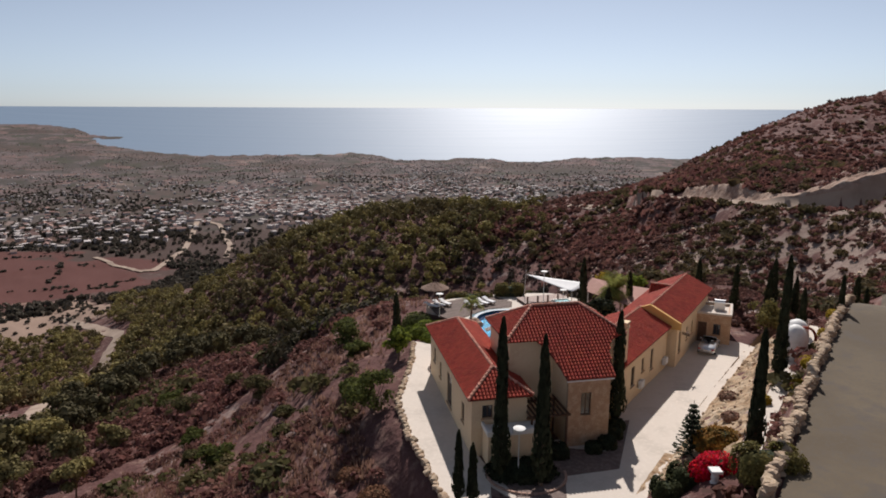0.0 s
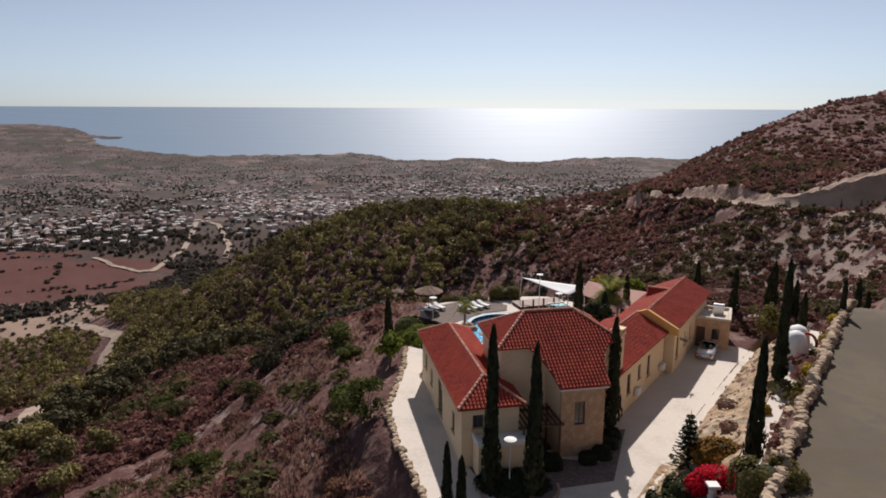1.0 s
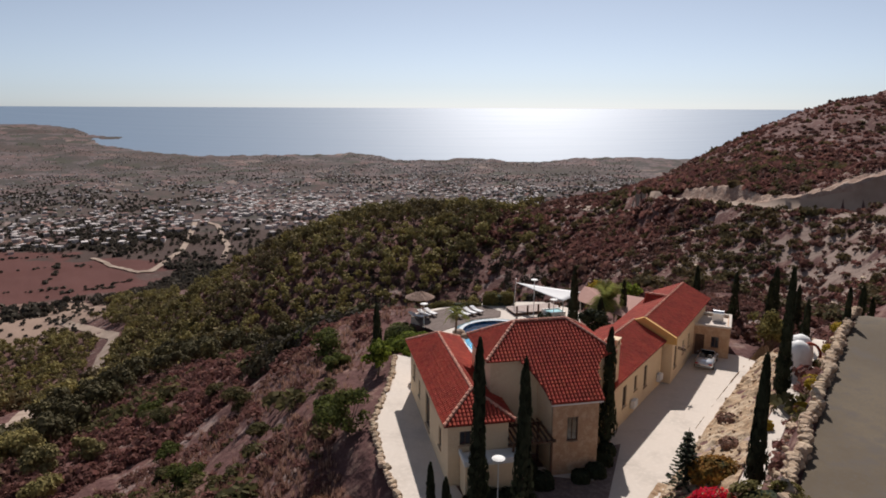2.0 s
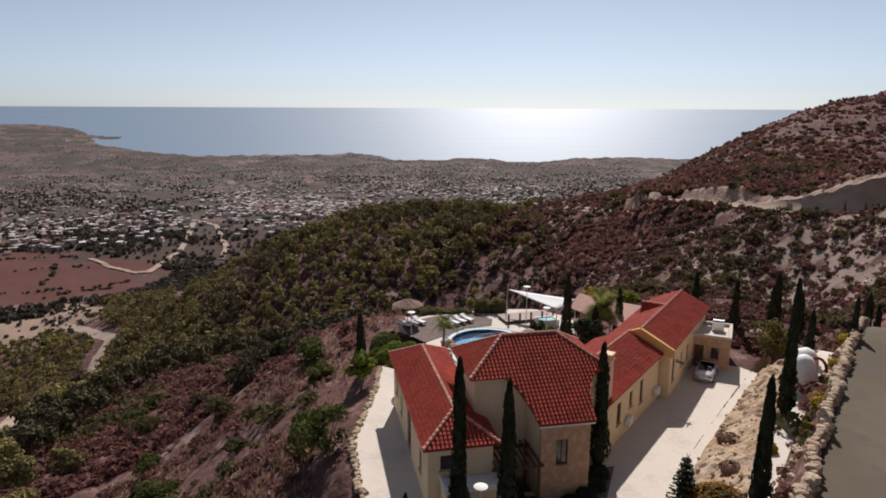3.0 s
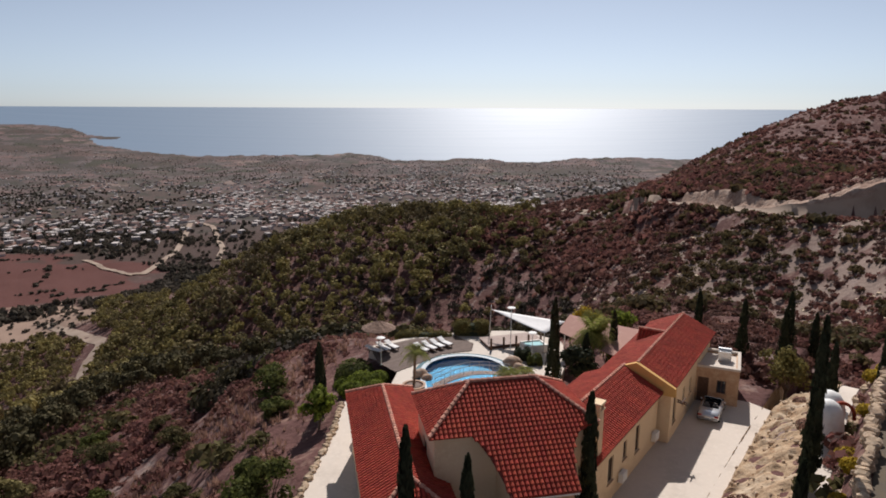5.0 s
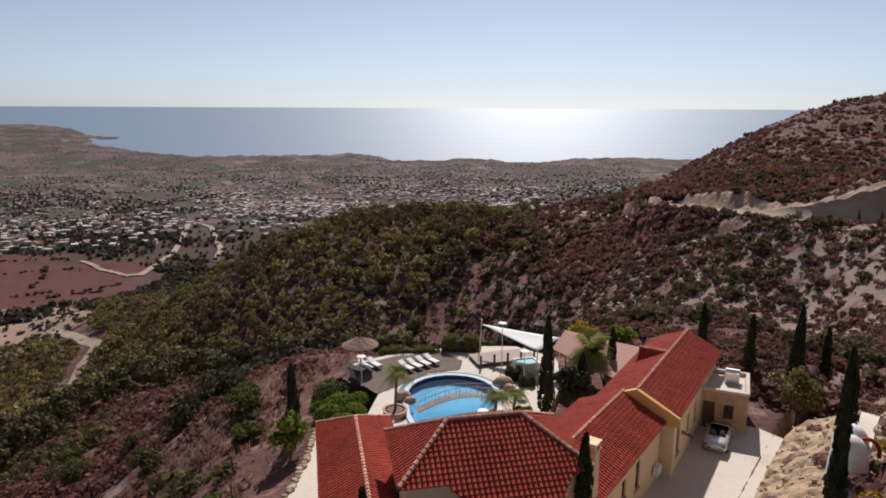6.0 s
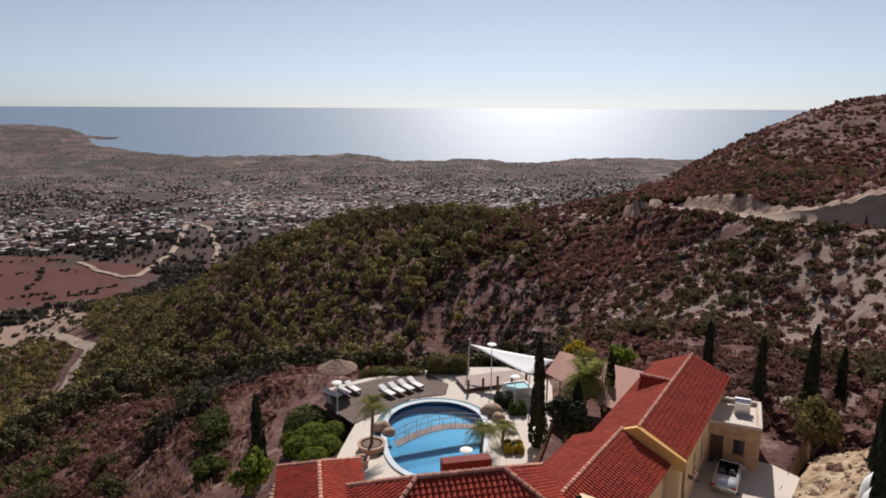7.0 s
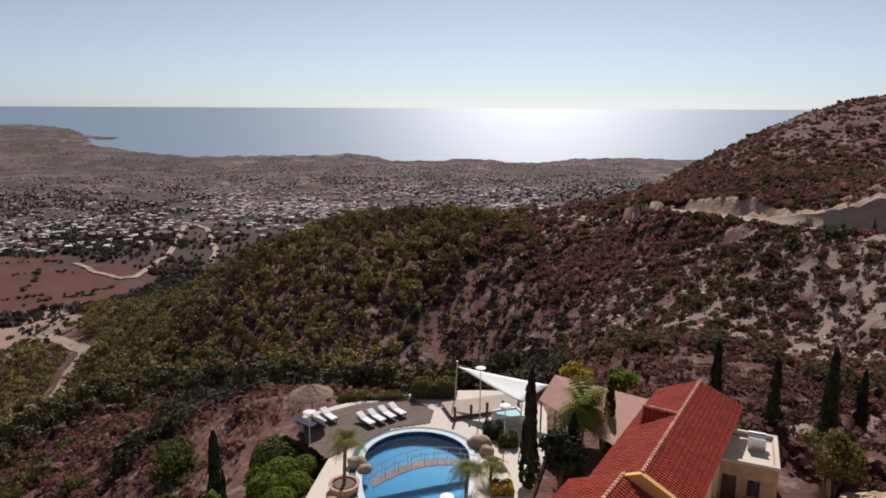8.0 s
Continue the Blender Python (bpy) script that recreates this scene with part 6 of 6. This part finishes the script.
    gx, gy, r = gx[keep], gy[keep], r[keep]
    size = rng.uniform(1.6, 4.4, len(gx)) * reach(r)
    scatter("groves", [shrub_template(5, 0.62, 0.9) for _ in range(5)], gx, gy, ground_z(gx, gy) + 1.0, size, M_GROVE, "dark groves and gardens on the plain", "groves")
    # hedgerows along the terraces of the ploughed field and bushes on the bare ground beside it
    hx, hy = [], []
    for x0, y0, x1, y1, bend in ((-560, 700, -420, 790, 25), (-520, 675, -330, 735, -22), (-470, 800, -430, 700, 14), (-600, 790, -470, 840, 12), (-400, 660, -345, 700, 8)):
        u = np.sort(rng.uniform(0, 1, 46))
        u = u[np.sin(u * 23 + x0) > -0.55]
        hx.append(x0 + (x1 - x0) * u + rng.normal(0, 1.6, len(u)))
        hy.append(y0 + (y1 - y0) * u + bend * np.sin(3.14 * u) + rng.normal(0, 1.6, len(u)))
    hx.append(rng.uniform(-430, -300, 170))
    hy.append(rng.uniform(510, 640, 170))
    hx, hy = np.concatenate(hx), np.concatenate(hy)
    scatter("hedgerow", [shrub_template(26, 0.3, 0.9) for _ in range(5)], hx, hy, ground_z(hx, hy) + 0.2, rng.uniform(1.2, 3.4, len(hx)), M_GROVE, "dark bushes along the field terraces", "bushes")


M_GROVE = foliage("dusty_grove_foliage", (0.11, 0.09, 0.068), [(0.01, (0.085, 0.074, 0.058), 0.4, 0.6, 3)], 0.35, 0.3)
town()


def track(name, pts, width, mat, label, lift=0.6):
    """A track laid over the land through the given places."""
    P = []
    for (x0, y0), (x1, y1) in zip(pts, pts[1:]):
        for k in range(14):
            P.append((x0 + (x1 - x0) * k / 14, y0 + (y1 - y0) * k / 14))
    P.append(pts[-1])
    P = np.array(P)
    for _ in range(6):
        P[1:-1] = 0.5 * P[1:-1] + 0.25 * (P[:-2] + P[2:])
    d = np.gradient(P, axis=0)
    d /= np.linalg.norm(d, axis=1)[:, None]
    nrm = np.stack([-d[:, 1], d[:, 0]], 1)
    v = []
    for off in (-0.5, -0.17, 0.17, 0.5):
        q = P + nrm * width * off
        v.append(np.stack([q[:, 0], q[:, 1], ground_z(q[:, 0], q[:, 1]) + lift + (0.6 if P[0][1] > 620 else 0)], 1))
    n = len(P)
    f = [(i * n + j, i * n + j + 1, (i + 1) * n + j + 1, (i + 1) * n + j) for i in range(3) for j in range(n - 1)]
    return tagged(mesh_object(name, np.concatenate(v), f, mat, smooth=True), label, "road", kind="structure")


M_TRACK = material("pale_dirt_track", (0.37, 0.28, 0.215), 0.95, [(0.1, (0.28, 0.20, 0.15), 0.45, 0.65, 5)])
track("road_valley", [(-356, 763), (-342, 772), (-344, 819), (-346, 876), (-372, 978), (-406, 1095)], 8, M_TRACK, "pale winding road in the valley")
track("road_spur", [(-278, 838), (-291, 901), (-326, 984), (-361, 1068), (-389, 1087), (-406, 1095)], 7.5, M_TRACK, "pale road on the next spur")
track("road_field", [(-350, 762), (-365, 770), (-403, 797), (-442, 831)], 6, M_TRACK, "pale track beside the ploughed field")
track("road_gully", GULLY, 8, M_TRACK, "pale dirt track along the gully", 0.35)
track("road_far", [(30, 372), (53, 355), (67, 338), (80, 300), (88, 270)], 4, M_TRACK, "dirt road crossing the hillside", 0.4)
P_ = [(88, 268), (93, 235), (99, 200), (112, 172), (135, 148), (170, 120)]
track("road_mountain", P_, 4.5, M_TRACK, "dirt mountain road cut into the slope", 0.3)


def cut_face():
    """Pale rock face above the mountain road."""
    pts = np.array(P_, float)
    d = np.gradient(pts, axis=0)
    d /= np.linalg.norm(d, axis=1)[:, None]
    nrm = np.stack([-d[:, 1], d[:, 0]], 1)
    t = np.linspace(0.3, len(P_) - 1, 160)
    i = np.minimum(t.astype(int), len(P_) - 2)
    f = (t - i)[:, None]
    p, q = pts[i] * (1 - f) + pts[i + 1] * f, nrm[i] * (1 - f) + nrm[i + 1] * f
    rows = []
    for off in np.linspace(1.9, 6.2, 14):
        a = p + q * off
        rows.append(np.stack([a[:, 0], a[:, 1], ground_z(a[:, 0], a[:, 1]) + 0.1 + 0.5 * value_noise(a[:, 0], a[:, 1], 2.2, 71) + 0.5 * value_noise(a[:, 0], a[:, 1], 6, 72)], 1))
    n = len(t)
    fc = [(r * n + k, r * n + k + 1, (r + 1) * n + k + 1, (r + 1) * n + k) for r in range(13) for k in range(n - 1)]
    tagged(mesh_object("wall_cut", np.concatenate(rows), fc, M_CUT, smooth=True), "pale limestone road cut", "rock face", kind="structure")


M_CUT = material("pale_cut_limestone", (0.36, 0.25, 0.19), 0.95, [(0.08, (0.26, 0.165, 0.125), 0.42, 0.62, 8), (0.35, (0.46, 0.35, 0.28), 0.5, 0.66, 8), (0.9, (0.40, 0.29, 0.23), 0.52, 0.68, 6)], 0.6, 0.9, spec=0.1)
cut_face()

# ---- parked convertible ----
def convertible():
    car = thing("car", frame_at(27.25, 65.5, 0.87, -0.49, 0.035), "silver open-top convertible parked in the forecourt", "car")
    L, W = 4.3, 1.74
    secs = [(0.0, 0.62, 0.40, 0.70), (0.12, 0.80, 0.28, 0.86), (0.7, 0.86, 0.22, 0.93), (1.25, 0.87, 0.2, 0.92), (2.6, 0.87, 0.2, 0.90), (2.95, 0.86, 0.2, 0.90), (3.7, 0.83, 0.22, 0.80), (4.15, 0.74, 0.28, 0.68), (4.3, 0.6, 0.38, 0.58)]
    bm = bmesh.new()
    rings = []
    for y, w, z0, z1 in secs:
        prof = [(-w * 0.9, z0), (-w, z0 + 0.14), (-w, z1 - 0.24), (-w * 0.92, z1 - 0.06), (-w * 0.72, z1), (w * 0.72, z1), (w * 0.92, z1 - 0.06), (w, z1 - 0.24), (w, z0 + 0.14), (w * 0.9, z0)]
        rings.append([bm.verts.new((x, y, z)) for x, z in prof])
    for k, (a, b) in enumerate(zip(rings, rings[1:])):
        for j in range(10):
            if j == 4 and k in (3, 4):
                continue
            bm.faces.new((a[j], a[(j + 1) % 10], b[(j + 1) % 10], b[j]))
    bm.faces.new(rings[0])
    bm.faces.new(rings[-1][::-1])
    bmesh.ops.recalc_face_normals(bm, faces=bm.faces)
    part("body", bm, M_CAR, car, "", True)
    bm = bmesh.new()
    box(bm, -0.62, 0.62, 1.27, 2.93, 0.32, 0.42)
    for x in (-0.63, 0.58):
        box(bm, x, x + 0.05, 1.27, 2.93, 0.42, 0.88)
    box(bm, -0.6, 0.6, 2.6, 2.93, 0.42, 0.86, bevel=0.05)
    part("interior", bm, M_RUBBER, car, "black cockpit trim")
    for x in (-0.34, 0.34):
        bm = bmesh.new()
        box(bm, x - 0.24, x + 0.24, 1.75, 2.25, 0.42, 0.6, bevel=0.05)
        box(bm, x - 0.24, x + 0.24, 1.62, 1.78, 0.5, 1.02, bevel=0.05)
        box(bm, x - 0.13, x + 0.13, 1.63, 1.74, 1.03, 1.2, bevel=0.03)
        part("seat", bm, material("grey_leather", (0.16, 0.15, 0.15), 0.6) if x < 0 else bpy.data.materials["grey_leather"], car, "grey leather seat")
    bm = bmesh.new()
    v = [bm.verts.new(p) for p in ((-0.7, 3.0, 0.88), (0.7, 3.0, 0.88), (0.6, 2.55, 1.3), (-0.6, 2.55, 1.3))]
    r = bmesh.ops.extrude_face_region(bm, geom=[bm.faces.new(v)])
    bmesh.ops.translate(bm, vec=(0, 0.02, 0.01), verts=[q for q in r["geom"] if isinstance(q, bmesh.types.BMVert)])
    bmesh.ops.recalc_face_normals(bm, faces=bm.faces)
    part("windscreen", bm, M_GLASS, car)
    bm = bmesh.new()
    for a, b in (((-0.72, 3.02, 0.87), (-0.62, 2.53, 1.32)), ((0.72, 3.02, 0.87), (0.62, 2.53, 1.32)), ((-0.62, 2.53, 1.32), (0.62, 2.53, 1.32))):
        rod(bm, a, b, 0.03, 0.03, 6)
    part("windscreen_frame", bm, M_CAR, car)
    for x in (-0.78, 0.78):
        for y in (0.85, 3.45):
            bm = bmesh.new()
            bmesh.ops.create_cone(bm, cap_ends=True, segments=22, radius1=0.32, radius2=0.32, depth=0.22, matrix=pose(x, y, 0.32, 0, 90))
            wheel = part("wheel", bm, M_RUBBER, car, "black tyre")
            bm = bmesh.new()
            bmesh.ops.create_cone(bm, cap_ends=True, segments=16, radius1=0.21, radius2=0.19, depth=0.235, matrix=pose(x, y, 0.32, 0, 90))
            part("rim", bm, M_METAL, wheel)
        bm = bmesh.new()
        box(bm, x * 0.8 - 0.16, x * 0.8 + 0.16, 0.0, 0.1, 0.62, 0.76, bevel=0.02)
        part("tail_light", bm, material("red_lens", (0.35, 0.02, 0.02), 0.3) if x < 0 else bpy.data.materials["red_lens"], car, "red tail light")
        bm = bmesh.new()
        box(bm, x * 0.75 - 0.15, x * 0.75 + 0.15, 4.12, 4.26, 0.52, 0.66, bevel=0.03)
        part("headlight", bm, M_GLASS, car, "clear headlight")
        bm = bmesh.new()
        box(bm, math.copysign(0.93, x) - 0.09, math.copysign(0.93, x) + 0.09, 2.75, 2.85, 0.9, 1.02, bevel=0.03)
        part("mirror", bm, M_CAR, car)
    bm = bmesh.new()
    box(bm, -0.26, 0.26, -0.012, 0.02, 0.5, 0.61)
    part("number_plate", bm, M_WHITE, car, "plain pale number plate")
    # the frame's x runs across the car
    return car


convertible()

# gate pillar, bins, kerbed bed and cobbles by the entrance
pillar = thing("gate_pillar", pose(16.2, 36.0, float(ground_z(16.2, 36.0)) - 0.1), "white turned stone gate pillar with a square cap", "pillar")
bm = bmesh.new()
lathe(bm, [(0.26, 0), (0.26, 0.12), (0.2, 0.2), (0.23, 0.45), (0.18, 0.65), (0.24, 0.75)], 16)
part("shaft", bm, M_WHITE, pillar)
bm = bmesh.new()
box(bm, -0.34, 0.34, -0.34, 0.34, 0.75, 0.93, bevel=0.03)
part("cap", bm, M_WHITE, pillar)
for k, (x, y) in enumerate(((24.5, 65.5), (24.2, 64.9))):
    b = thing("wheelie_bin", frame_at(x, y, 0.532, 0.847, 0.03), "black plastic bin against the wall", "bin")
    bm = bmesh.new()
    lathe(bm, [(0.22, 0), (0.28, 0.75), (0.29, 0.8)], 4)
    part("body", bm, M_RUBBER, b)
    bm = bmesh.new()
    lathe(bm, [(0.32, 0.8), (0.32, 0.84), (0.2, 0.9)], 4)
    part("lid", bm, M_RUBBER, b)
# cobble colour lowered to deepen the house's shadow on the court
M_COBBLE = material("shade_toned_cobble_paving", (0.16, 0.115, 0.10), 0.9, [(2.6, (0.24, 0.175, 0.15), 0.45, 0.6, 6), (9, (0.13, 0.10, 0.085), 0.5, 0.65, 4)], 0.03, 6)
sheet("pavement_cobbles", [(3.6, 42.6), (5.0, 39.6), (8.2, 39.4), (8.6, 42.2), (12.6, 43.2), (15.4, 50.8), (13.4, 50.2), (12.2, 45.6), (4.2, 47.2)], 0.045, M_COBBLE, "stone-paved court before the porch, coloured darker for its shade", "paving", 0.2)
kerb = tagged(new("kerb"), "curved pinkish kerb round the planting bed", "kerb", kind="structure")
M_KERB = material("pink_kerb_stone", (0.40, 0.25, 0.19), 0.9, [(3, (0.48, 0.33, 0.26), 0.45, 0.65, 5)])
for k in range(26):
    a = math.pi * (0.92 + 1.15 * k / 26)
    bm = bmesh.new()
    box(bm, -0.17, 0.17, -0.09, 0.09, -0.03, 0.13, bevel=0.02)
    part("kerb_stone", bm, M_KERB, kerb).matrix_local = pose(5.9 + 2.75 * math.cos(a), 42.4 + 2.5 * math.sin(a), 0.03, 0, 0, math.degrees(a) + 90)
for k in range(16):
    bm = bmesh.new()
    box(bm, -0.2, 0.2, -0.12, 0.12, -0.03, 0.42, bevel=0.02)
    part("kerb_stone", bm, M_KERB, kerb).matrix_local = pose(11.2 + 0.21 * k, 45.4 + 0.33 * k, 0.03, 0, 0, 57)
